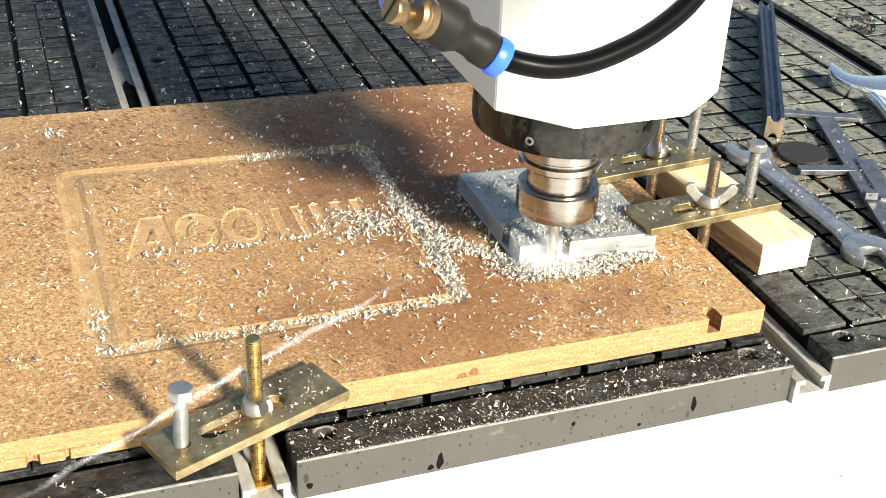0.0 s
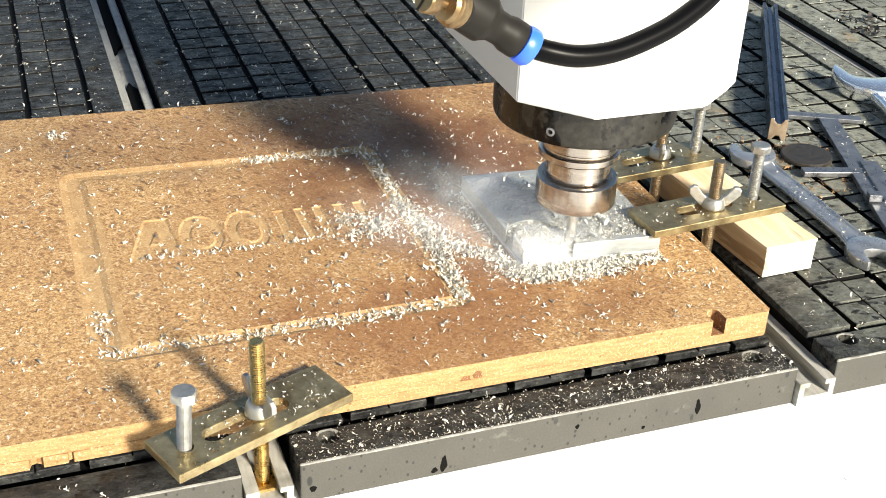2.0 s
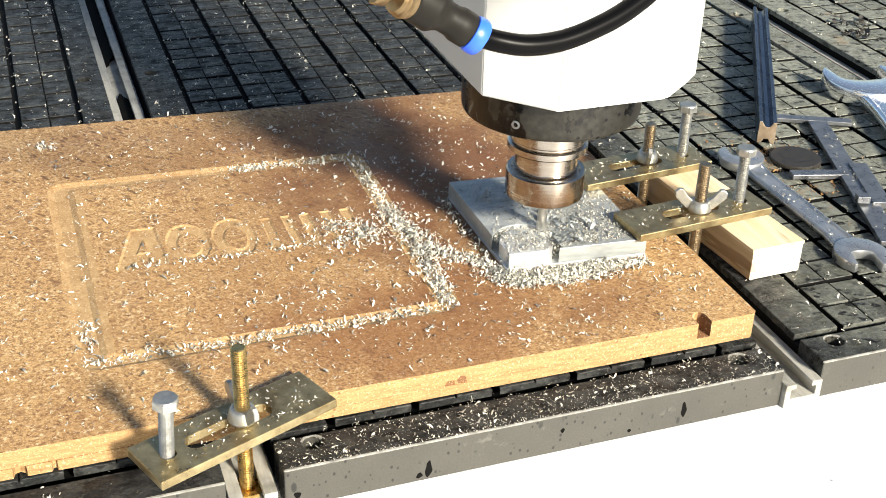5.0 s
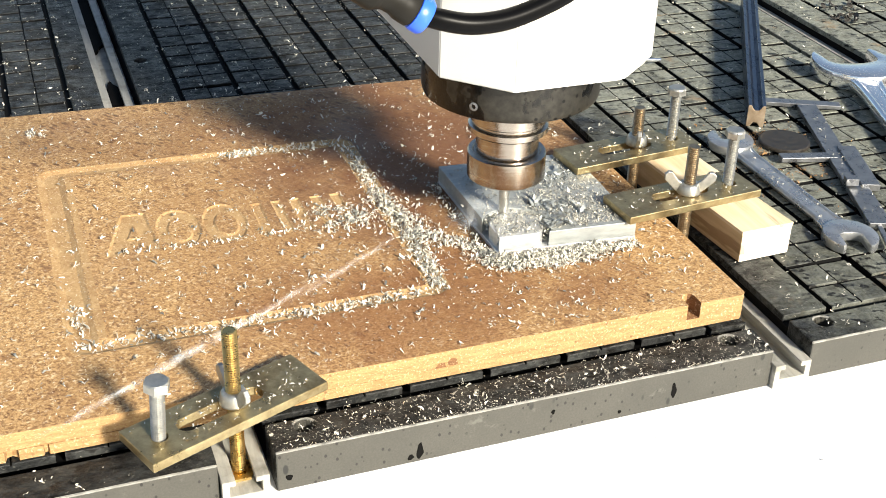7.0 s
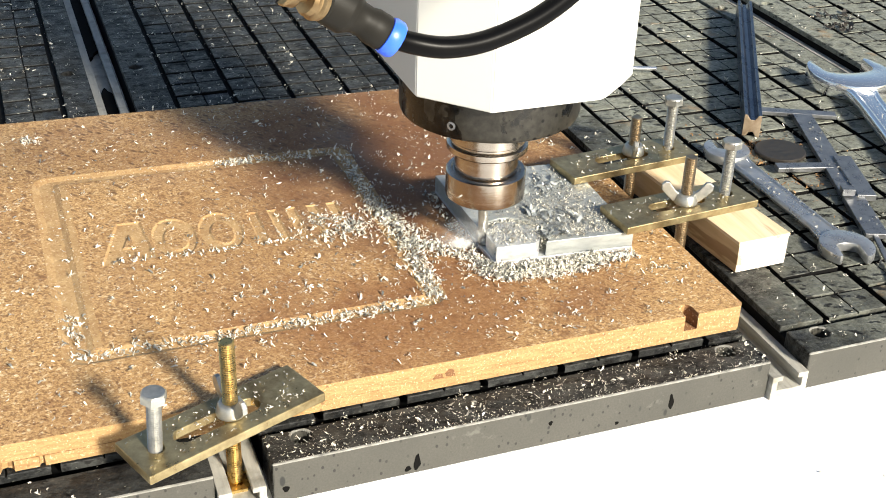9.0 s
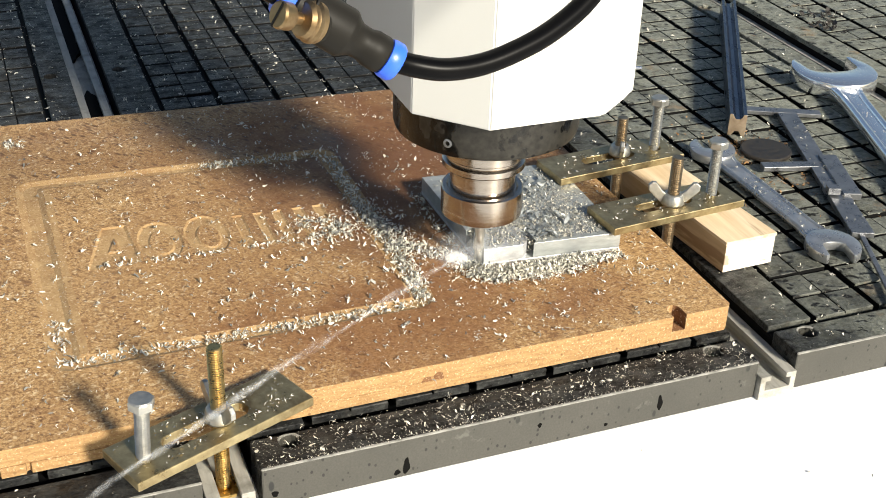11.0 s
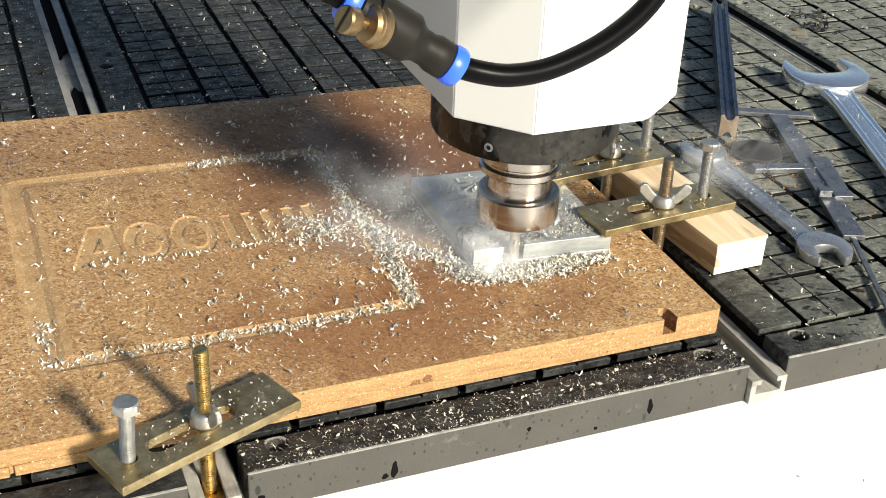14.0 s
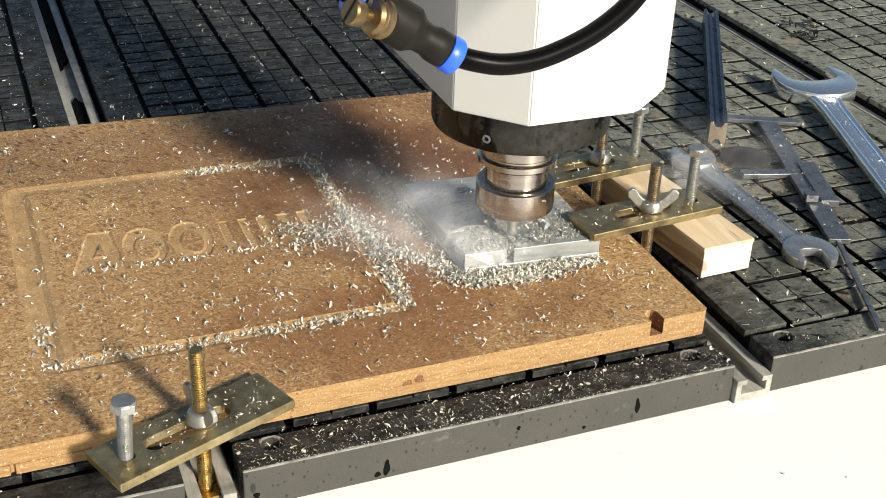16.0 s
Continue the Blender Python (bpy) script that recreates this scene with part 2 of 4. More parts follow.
# tan bar end: the warm sunlight on it is put into the colour
LIT_BAR_END = mat_metal("lit_bar_end", (0.25, 0.18, 0.115), (0.46, 0.37, 0.27), 0.45, 160, (1, 1, 1), 0.6, (0.22, 0.12, 0.05), 0.5)
RUST = mat_metal("rusty_crumbs", (0.20, 0.10, 0.04), (0.42, 0.24, 0.10), 0.8, 300, metal=0.0)
ZINC = mat_metal("zinc_steel", (0.36, 0.36, 0.335), (0.55, 0.54, 0.50), 0.38, 200, (1, 1, 1), 0.3, (0.27, 0.25, 0.21), 0.85)
PASSIVATED = mat_metal("yellow_passivated_plate", (0.30, 0.235, 0.120), (0.53, 0.44, 0.25), 0.34, 150, (1, 1, 1), 0.75, (0.17, 0.11, 0.045), 0.85)
BRASSY = mat_metal("yellow_zinc_thread", (0.55, 0.37, 0.13), (0.78, 0.57, 0.24), 0.3, 200)
COPPERY = mat_metal("dull_brown_thread", (0.32, 0.245, 0.155), (0.48, 0.385, 0.26), 0.38, 200)
BRASS = mat_metal("brass", (0.25, 0.17, 0.085), (0.40, 0.29, 0.16), 0.42, 150, (1, 1, 1), 0.5, (0.12, 0.07, 0.035))
CHROME = mat_metal("chrome_vanadium", (0.86, 0.88, 0.90), (0.95, 0.96, 0.97), 0.15, 60, (1, 1, 1), 0.05, (0.3, 0.3, 0.31), 0.93)
WORN_CHROME = mat_metal("worn_chrome", (0.40, 0.41, 0.42), (0.58, 0.59, 0.60), 0.30, 80, (1, 1, 1), 0.4, (0.2, 0.2, 0.2), 0.8)
DULL_STEEL = mat_metal("dull_steel", (0.20, 0.205, 0.215), (0.34, 0.345, 0.355), 0.32, 150, (1, 1, 1), 0.4, (0.1, 0.1, 0.1), 0.8)
BLUED = mat_metal("blued_bar_steel", (0.10, 0.115, 0.15), (0.21, 0.23, 0.28), 0.3, 120, (1, 0.1, 1), 0.3, (0.05, 0.05, 0.055))
# the block's sunlit front and shaded side are put into its wood tones
PINE, LIT_PINE_END = mat_wood("pine", (0.64, 0.48, 0.29), (0.86, 0.72, 0.51)), mat_wood("lit_pine_end", (0.84, 0.76, 0.63), (0.9, 0.84, 0.73))
SHADED_WOOD = mat_wood("shaded_wood_side", (0.55, 0.38, 0.20), (0.74, 0.56, 0.33))
WHITE, BED_WHITE = mat_paint("white_housing_paint", (0.57, 0.57, 0.54)), mat_paint("white_bed_paint", (0.94, 0.94, 0.93), 0.5)
RUBBER, BLUE = mat_paint("black_hose", (0.003, 0.003, 0.0034), 0.32, 0.07), mat_paint("blue_collar", (0.03, 0.13, 0.85), 0.35)
FITTING = mat_paint("dusty_black_fitting", (0.013, 0.012, 0.010), 0.50, 0.14)
DARK_MDF = mat_mdf_cut("dark_mdf", (0.12, 0.052, 0.02), (0.25, 0.12, 0.048))
# black for the painted shade in the rail channels and for oil drops
SHADE_AND_OIL = mat_paint("channel_shade_and_oil", (0.004, 0.0038, 0.0036), 0.8, 0.08)
CHIPS, GREY_CHIPS = mat_chips("aluminium_chips", 1.0), mat_chips("dull_aluminium_chips", 0.72)
GRIME = mat_metal("oily_grime", (0.008, 0.007, 0.006), (0.045, 0.038, 0.03), 0.5, 300, metal=0.0)
FLOOR = mat_paint("workshop_floor", (0.36, 0.35, 0.33), 0.7)


# ---- building helpers ----
def link_mesh(name, bm, material, parent=None, label="", smooth=False):
    me = bpy.data.meshes.new(name)
    if smooth:
        for f in bm.faces:
            f.smooth = True
    bm.normal_update()
    bm.to_mesh(me)
    bm.free()
    for m in material if isinstance(material, (list, tuple)) else [material]:
        me.materials.append(m)
    ob = new(name, me)
    if parent:
        ob.parent = parent
    if label:
        ob["label"] = label
    return ob


def part(name, bm, material, parent, label="", smooth=False):
    return link_mesh(name, bm, material, parent, label, smooth)


def soften(ob, angle=35):
    """Smooth shading on faces that meet at a small angle only."""
    ob.data.set_sharp_from_angle(angle=radians(angle))
    return ob


def box(x0, x1, y0, y1, z0, z1, bevel=0.0, bm=None):
    bm = bm or bmesh.new()
    before = set(bm.verts)
    bmesh.ops.create_cube(bm, size=1, matrix=Matrix.LocRotScale(((x0 + x1) / 2, (y0 + y1) / 2, (z0 + z1) / 2), None, (x1 - x0, y1 - y0, z1 - z0)))
    if bevel:
        mine = [e for e in bm.edges if e.verts[0] not in before]
        bmesh.ops.bevel(bm, geom=mine, offset=bevel, segments=2, profile=0.6, affect="EDGES")
    return bm


def lathe(profile, segments=32, bm=None, centre=(0, 0), close=True):
    """Turns a profile of (radius, z) round the upright axis through centre."""
    bm = bm or bmesh.new()
    rings = []
    for r, z in profile:
        rings.append([bm.verts.new((centre[0] + r * math.cos(2 * math.pi * k / segments), centre[1] + r * math.sin(2 * math.pi * k / segments), z)) for k in range(segments)])
    for a, b in zip(rings, rings[1:]):
        for k in range(segments):
            bm.faces.new((a[k], a[(k + 1) % segments], b[(k + 1) % segments], b[k]))
    if close:
        bm.faces.new(rings[0][::-1])
        bm.faces.new(rings[-1])
    bmesh.ops.recalc_face_normals(bm, faces=bm.faces)
    return bm


def plate(loops, z0, z1, bevel=0.0, bm=None, floor=True):
    """A flat plate of the first loop's outline; the other loops are openings through it."""
    bm = bm or bmesh.new()
    for z in (z1, z0) if floor else (z1,):
        edges = []
        for loop in loops:
            vs = [bm.verts.new((x, y, z)) for x, y in loop]
            edges += [bm.edges.new((vs[i], vs[(i + 1) % len(vs)])) for i in range(len(vs))]
        bmesh.ops.triangle_fill(bm, use_beauty=True, use_dissolve=False, edges=edges)
    for loop in loops:
        top = [bm.verts.new((x, y, z1)) for x, y in loop]
        low = [bm.verts.new((x, y, z0)) for x, y in loop]
        for i in range(len(loop)):
            j = (i + 1) % len(loop)
            bm.faces.new((low[i], low[j], top[j], top[i]))
    bmesh.ops.remove_doubles(bm, verts=bm.verts, dist=1e-6)
    bmesh.ops.recalc_face_normals(bm, faces=bm.faces)
    if bevel:
        rim = [e for e in bm.edges if len(e.link_faces) == 2 and e.calc_face_angle(0) > 1.0]
        bmesh.ops.bevel(bm, geom=rim, offset=bevel, segments=2, profile=0.5, affect="EDGES")
    return bm


def tube(points, radius, segments=14, bm=None):
    """A round hose along points, smoothed between them."""
    bm = bm or bmesh.new()
    pts = [Vector(p) for p in points]
    fine = []
    for i in range(len(pts) - 1):
        a, b, c, d = pts[max(i - 1, 0)], pts[i], pts[i + 1], pts[min(i + 2, len(pts) - 1)]
        for k in range(8):
            u = k / 8
            fine.append(0.5 * ((2 * b) + (c - a) * u + (2 * a - 5 * b + 4 * c - d) * u * u + (3 * b - a - 3 * c + d) * u ** 3))
    fine.append(pts[-1])
    up, rings = Vector((0.2, 0.1, 1)), []
    for i, p in enumerate(fine):
        d = (fine[min(i + 1, len(fine) - 1)] - fine[max(i - 1, 0)]).normalized()
        s = d.cross(up).normalized()
        u = s.cross(d).normalized()
        rings.append([bm.verts.new(p + radius * (math.cos(2 * math.pi * k / segments) * s + math.sin(2 * math.pi * k / segments) * u)) for k in range(segments)])
    for a, b in zip(rings, rings[1:]):
        for k in range(segments):
            bm.faces.new((a[k], a[(k + 1) % segments], b[(k + 1) % segments], b[k]))
    bm.faces.new(rings[0][::-1])
    bm.faces.new(rings[-1])
    bmesh.ops.recalc_face_normals(bm, faces=bm.faces)
    return bm


def moved(bm, m):
    bmesh.ops.transform(bm, matrix=m, verts=bm.verts)
    return bm


def circle(cx, cy, r, n=24, start=0.0, end=360.0):
    full = abs(end - start) >= 360
    return [(cx + r * math.cos(radians(start + (end - start) * k / (n if full else n - 1))), cy + r * math.sin(radians(start + (end - start) * k / (n if full else n - 1)))) for k in range(n)]


def rounded(x0, x1, y0, y1, r, n=6):
    out = []
    for cx, cy, a in ((x1 - r, y1 - r, 0), (x0 + r, y1 - r, 90), (x0 + r, y0 + r, 180), (x1 - r, y0 + r, 270)):
        out += circle(cx, cy, r, n, a, a + 90)
    return out


def empty(name, m=None):
    ob = new(name)
    if m:
        ob.matrix_world = m
    return ob


# ---- table ----
BED = -0.0235
bed = tagged(link_mesh("machine_bed", box(-1.2, 1.6, -0.75, 1.5, -0.16, BED, 0.004), BED_WHITE), "glossy white painted steel bed under the table plates", "machine bed", kind="structure")
floor = tagged(link_mesh("floor", box(-30, 30, -30, 30, -1.0, -0.85), FLOOR), "plain grey concrete workshop floor", "floor", kind="structure")
bed_foot = box(-1.0, 1.4, -0.6, 1.3, -0.85, -0.16, 0.01)
tagged(link_mesh("machine_frame", bed_foot, BED_WHITE), "white painted steel frame carrying the bed", "machine frame", kind="structure")

SLABS = ((-0.297, "table_plate_1"), (0.0, "table_plate_2"), (0.294, "table_plate_3"), (0.588, "table_plate_4"), (0.882, "table_plate_5"))
WIDTH, LENGTH, PX, PY, BORDER, FIRST = 0.270, 1.25, 0.0433, 0.0463, 0.030, 0.026
DEEP = 0.0045


def table_plate(x0, name):
    """A slotted table plate: borders and base; its squares are added at the end of the file."""
    bm = plate([[(x0 + 0.0002, FIRST - 0.004), (x0 + WIDTH - 0.0002, FIRST - 0.004), (x0 + WIDTH - 0.0002, LENGTH), (x0 + 0.0002, LENGTH)]], BED, -DEEP)
    body = link_mesh(name, bm, PLATE_GAP_SHADE)
    holes = [circle(x0 + 0.018, 0.0165, 0.0052, 16), circle(x0 + WIDTH - 0.018, 0.0165, 0.0052, 16)]
    front = plate([[(x0, 0), (x0 + WIDTH, 0), (x0 + WIDTH, FIRST - 0.0032), (x0, FIRST - 0.0032)], *holes], BED + 0.0002, 0, 0.0009)
    front.normal_update()
    for f in front.faces:
        f.material_index = 2 if f.normal.y < -0.2 and f.normal.z > 0.2 else 1 if f.normal.y < -0.5 else 0
    part("border_strip", front, [PLATE, LIT_PLATE_EDGE, WORN], body)
    for a, b in ((x0, x0 + BORDER - 0.0018), (x0 + BORDER + 5 * PX + 0.0018, x0 + WIDTH)):
        hx = (a + b) / 2
        bores = [circle(hx - 0.003, y, 0.005, 14) for y in (0.51, 0.92)]
        part("border_strip", plate([[(a, FIRST + 0.0018), (b, FIRST + 0.0018), (b, LENGTH), (a, LENGTH)], *bores], -DEEP, 0, 0.0006), PLATE, body)
    return tagged(body, "black slotted phenolic table plate, oily and strewn with chips", "table plate", "plates of the machine table", "structure")


plates = [table_plate(x0, name) for x0, name in SLABS]


def ragged_rim(loop, bite, step=0.004):
    """The loop with uneven edges."""
    out = []
    for (x0, y0), (x1, y1) in zip(loop, loop[1:] + loop[:1]):
        steps = max(1, int(math.hypot(x1 - x0, y1 - y0) / step))
        for k in range(steps):
            x, y = x0 + (x1 - x0) * k / steps, y0 + (y1 - y0) * k / steps
            v = noise.noise_vector(Vector((x * 120, y * 120, 4.0)))
            out.append((x + bite * v.x, y + bite * v.y))
    return out


def t_rail(x0, n):
    """An aluminium T-slot rail between two plates."""
    w = 0.0225
    outline = [(0, 0), (w, 0), (w, 0.0145), (w - 0.0065, 0.0145), (w - 0.0065, 0.0115), (w - 0.0035, 0.0115), (w - 0.0035, 0.0055), (0.0035, 0.0055), (0.0035, 0.0115), (0.0065, 0.0115), (0.0065, 0.0145), (0, 0.0145)]
    bm = plate([outline], 0, LENGTH + 0.003, 0.0004)
    moved(bm, Matrix.Translation((x0, LENGTH, BED)) @ pose(0, 0, 0, 90))
    rail = link_mesh("t_slot_rail_%d" % n, bm, RAIL)
    # black sheets stand in for the shade deep in the channel
    part("grime", plate([ragged_rim([(x0 + 0.0052, 0.585), (x0 + 0.009, 0.577), (x0 + w - 0.0052, 0.595), (x0 + w - 0.0052, LENGTH - 0.01), (x0 + 0.0052, LENGTH - 0.01)], 0.0024)], BED + 0.0057, BED + 0.0085), SHADE_AND_OIL, rail, "black sheet painting the deep shade in the channel")
    part("grime", plate([ragged_rim([(x0 + 0.0052, 0.10), (x0 + w - 0.0052, 0.12), (x0 + w - 0.0052, 0.495), (x0 + 0.011, 0.512), (x0 + 0.0052, 0.488)], 0.0024)], BED + 0.0057, BED + 0.0080), SHADE_AND_OIL, rail, "black sheet painting the deep shade in the channel")
    return tagged(rail, "dull aluminium T-slot rail sunk between black plates", "rail", "rails of the machine table", "structure")


def blot(x, y, z, w, h):
    """A film of oil, round with an uneven rim, on an upright face towards the viewer."""
    rim = [(w * math.cos(v) * (1 + 0.22 * math.sin(3 * v + 40 * x)), h * math.sin(v) * (1 + 0.18 * math.cos(2 * v + 70 * x))) for v in [math.pi * k / 12 for k in range(24)]]
    return moved(plate([rim], 0, 0.00012), Matrix.Translation((x, y, z)) @ pose(0, 0, 0, 90))


for x, z, w, h in ((0.0712, -0.0165, 0.0017, 0.0050), (0.0665, -0.0195, 0.0016, 0.0016), (0.2110, -0.0125, 0.0015, 0.0044), (0.1800, -0.0190, 0.0010, 0.0012), (0.0060, -0.0160, 0.0016, 0.0020), (0.1420, -0.0100, 0.0011, 0.0013)):
    part("oil_drip", blot(x, 0.0, z, w, h), SHADE_AND_OIL, plates[1], "black drop of oil on the plate's front edge")
for n, (x0, _) in enumerate(SLABS[:-1]):
    t_rail(x0 + WIDTH + 0.0008, n + 1)


# ---- fibreboard with milled frame ----
def on_board(x, y):
    """The board lies a little askew towards its far edge."""
    k = max(0.0, (y - 0.082) / 0.29)
    return (x, y - 0.058 * (x - 0.117) * k)


def slopes(loops, heights):
    """Faces from loop to loop, each loop at its own height."""
    bm = bmesh.new()
    rings = [[bm.verts.new((x, y, z)) for x, y in loop] for loop, z in zip(loops, heights)]
    for a, b in zip(rings, rings[1:]):
        for k in range(len(a)):
            bm.faces.new((a[k], a[(k + 1) % len(a)], b[(k + 1) % len(a)], b[k]))
    bm.normal_update()
    for f in bm.faces:
        if f.normal.z < 0:
            f.normal_flip()
    return bm


def shrunk(loop, by):
    """The loop drawn inwards by a distance (outwards if negative)."""
    n, out = len(loop), []
    area = sum(loop[k][0] * loop[(k + 1) % n][1] - loop[(k + 1) % n][0] * loop[k][1] for k in range(n))
    for k in range(n):
        t = Vector(loop[(k + 2) % n]) - Vector(loop[(k - 2) % n])
        t = t.normalized() * (1 if area > 0 else -1)
        out.append((loop[k][0] - t.y * by, loop[k][1] + t.x * by))
    return out


def board():
    slot = [(0.2322, 0.0293)] + circle(0.2362, 0.0362, 0.0040, 9, 180, 0) + [(0.2402, 0.0293)]
    nick = [(-0.1175, 0.0285), (-0.1165, 0.0318), (-0.1142, 0.0325), (-0.1120, 0.0310), (-0.1112, 0.0285)]
    gap = [(-0.1005, 0.0285), (-0.1000, 0.0305), (-0.0985, 0.0310), (-0.0978, 0.0285)]
    lower = [on_board(x, y) for x, y in [(-0.36, 0.0285)] + nick + gap + [(0.2322, 0.0293), (0.2402, 0.0293), (0.266, 0.0295), (0.2685, 0.032), (0.2685, 0.372), (-0.36, 0.372)]]
    outline = [on_board(x, y) for x, y in [(-0.36, 0.0285)] + slot + [(0.266, 0.0295), (0.2685, 0.032), (0.2685, 0.372), (-0.36, 0.372)]]
    # the milled frame: sloping walls on both sides of a narrow floor
    loops = [rounded(-0.083, 0.1185, 0.0805, 0.2850, 0.011), rounded(-0.0785, 0.1150, 0.0840, 0.2808, 0.0075), rounded(-0.0708, 0.1095, 0.0880, 0.2768, 0.0035), rounded(-0.0675, 0.1065, 0.0915, 0.2735, 0.0016)]
    loops = [[on_board(x, y) for x, y in loop] for loop in loops]
    outer, inner = loops[0], loops[-1]
    forms = engraved_forms()
    bm = plate([outline, outer], 0.0085, 0.018)
    # inner field with the engraved forms cut into it
    plate([inner, *[f for f, _ in forms]], 0.0140, 0.018, bm=bm, floor=False)
    for f in bm.faces:
        m = f.calc_center_median()
        # the notch's walls take the dark brown
        notch = 0.2318 < m.x < 0.2408 and 0.0289 < m.y < 0.042 and abs(f.normal.y) < 0.98
        f.material_index = 0 if abs(f.normal.z) > 0.5 else 2 if notch else 1
    top = link_mesh("fibreboard", bm, [MDF, MDF_CUT, DARK_MDF])
    base = plate([lower], 0.0027, 0.0085)
    base.normal_update()
    for f in base.faces:
        f.material_index = 1 if f.normal.z > 0.5 else 0
    part("lower_edge", base, [MDF_CUT, DARK_MDF], top, "nicked lower half of the board's edge")
    part("milled_groove", slopes(loops, (0.0180, 0.0166, 0.0166, 0.0180)), MDF_FLOOR, top, "pale freshly milled groove with sloping sides")
    field = rounded(-0.066, 0.1045, 0.0935, 0.2715, 0.003)
    part("engraving_floor", plate([[on_board(*p) for p in field]], 0.0143, 0.01725), MDF_FLOOR, top, "pale milled floor of the engraving")
    for rim, island in forms:
        part("engraved_side", slopes([rim, shrunk(rim, -0.0014 if island else 0.0014)], (0.0180, 0.0172)), MDF_FLOOR, top, "pale sloping side of the engraving")
    for x, z, w, h in ((0.0922, 0.0085, 0.0030, 0.0034), (0.0985, 0.0108, 0.0026, 0.0026)):
        part("oil_stain", blot(x, 0.02918, z, w, h), DARK_MDF, top, "dark oil stain on the board's edge")
    # the second, narrow pass beside the frame's short side
    strip = [on_board(x, y) for x, y in ((-0.0670, 0.0925), (-0.0632, 0.0925), (-0.0632, 0.2725), (-0.0670, 0.2725))]
    part("milled_strip", plate([strip], 0.0176, 0.01812), MDF_FLOOR, top, "pale shallow milled strip")
    return tagged(top, "brown fibreboard with milled frame, oil-stained and strewn with chips", "board")


def engraved_forms():
    """Plain forms cut into the inner field: a tall wedge and rings."""
    forms = [[(-0.0520, 0.1700), (-0.0420, 0.1700), (-0.0405, 0.1775), (-0.0295, 0.1775), (-0.0280, 0.1700), (-0.0215, 0.1715), (-0.0245, 0.2155), (-0.0385, 0.2155)],
             [(-0.0375, 0.1870), (-0.0315, 0.1870), (-0.0325, 0.2010)]]
    islands = {1}
    for cx in (-0.0083, 0.0187):
        forms.append([(cx + 0.0129 * math.cos(a), 0.1915 + 0.0228 * math.sin(a)) for a in [2 * math.pi * k / 28 for k in range(28)]])
        islands.add(len(forms))
        forms.append([(cx + 0.0005 + 0.0062 * math.cos(a), 0.1900 + 0.0128 * math.sin(a)) for a in [2 * math.pi * k / 28 for k in range(28)]])
    for x0, x1 in ((0.0370, 0.0435), (0.0495, 0.0555), (0.0605, 0.0670), (0.0735, 0.0800), (0.0860, 0.0925)):
        forms.append([(x0, 0.169), (x1, 0.169), (x1, 0.209), (x0, 0.209)])
    ragged = []
    for f in forms:
        rim = []
        for (x0, y0), (x1, y1) in zip(f, f[1:] + f[:1]):
            steps = max(1, int(math.hypot(x1 - x0, y1 - y0) / 0.0016))
            for k in range(steps):
                x, y = x0 + (x1 - x0) * k / steps, y0 + (y1 - y0) * k / steps
                bite = noise.noise_vector(Vector((x * 380, y * 380, 2.0)))
                rim.append((x + 0.00055 * bite.x, y + 0.00055 * bite.y))
        ragged.append(rim)
    return [([on_board(x - 0.002, y) for x, y in f], k in islands) for k, f in enumerate(ragged)]


board()


# ---- aluminium plate being milled ----
CX, CY = 0.170, 0.1195


def stock():
    top, low, base = 0.0300, 0.0205, 0.0181
    fl, fr, br, bl = Vector((0.154, 0.1085)), Vector((0.238, 0.102)), Vector((0.241, 0.1965)), Vector((0.153, 0.203))
    ob = empty("aluminium_block")
    part("base", plate([[tuple(v) for v in (fl, fr, br, bl)]], base, low, 0.0003), ALU_CUT, ob)
    R, r = 0.0200, 0.0153

    def front(x):
        return fl.y + (fr.y - fl.y) * (x - fl.x) / (fr.x - fl.x)

    ring = circle(CX, CY, R, 120)
    kept = [p for p in ring if p[1] > front(p[0]) and p[0] > 0.1537]
    kept.sort(key=lambda p: (math.degrees(math.atan2(p[1] - CY, p[0] - CX)) + 100) % 360)
    main = [tuple(fr), tuple(br), tuple(bl), (0.1537, kept[-1][1])] + kept[::-1] + [(kept[0][0], front(kept[0][0]))]
    part("body", plate([main], low, top, 0.0003), ALU, ob, "grey aluminium with sawn edges")
    isle = [(0.1552, front(0.1552)), (0.1752, front(0.1752))]
    for x, y in circle(CX, CY, r, 40, -55, 205):
        isle.append((max(x, 0.1552), max(y, front(x) + 0.0006)))
    part("milled_core", plate([isle], low, top - 0.0002, 0.0002), ALU_CUT, ob, "bright freshly milled core inside the ring slot")
    return tagged(ob, "small aluminium plate with a ring slot being milled", "workpiece")


stock()


# ---- clamps ----
def thread(radius, z0, z1, pitch=0.00125, segments=18):
    prof, z = [(radius * 0.78, z0)], z0 + 0.0004
    while z < z1 - 0.0006:
        prof += [(radius * 0.82, z), (radius, z + pitch * 0.4), (radius, z + pitch * 0.55), (radius * 0.82, z + pitch * 0.95)]
        z += pitch
    prof.append((radius * 0.78, z1))
    return lathe(prof, segments)


def hex_bolt(name_label, z0, z1, metal, m, head_metal):
    """A hexagon-head jack screw, its thread from z0 up to the head's top z1."""
    ob = empty("jack_bolt", m)
    part("shank", thread(0.0034, z0, z1 - 0.0048, 0.0011), metal, ob)
    head = moved(lathe([(0.0053, z1 - 0.0050), (0.0060, z1 - 0.0047), (0.0060, z1 - 0.0011), (0.0058, z1 - 0.0006)], 6), pose(0, 0, 0, 0, 0, 12))
    lathe([(0.0056, z1 - 0.0010), (0.0053, z1 - 0.0004), (0.0049, z1), (0.0026, z1 - 0.0002)], 30, head)
    part("head", head, head_metal, ob)
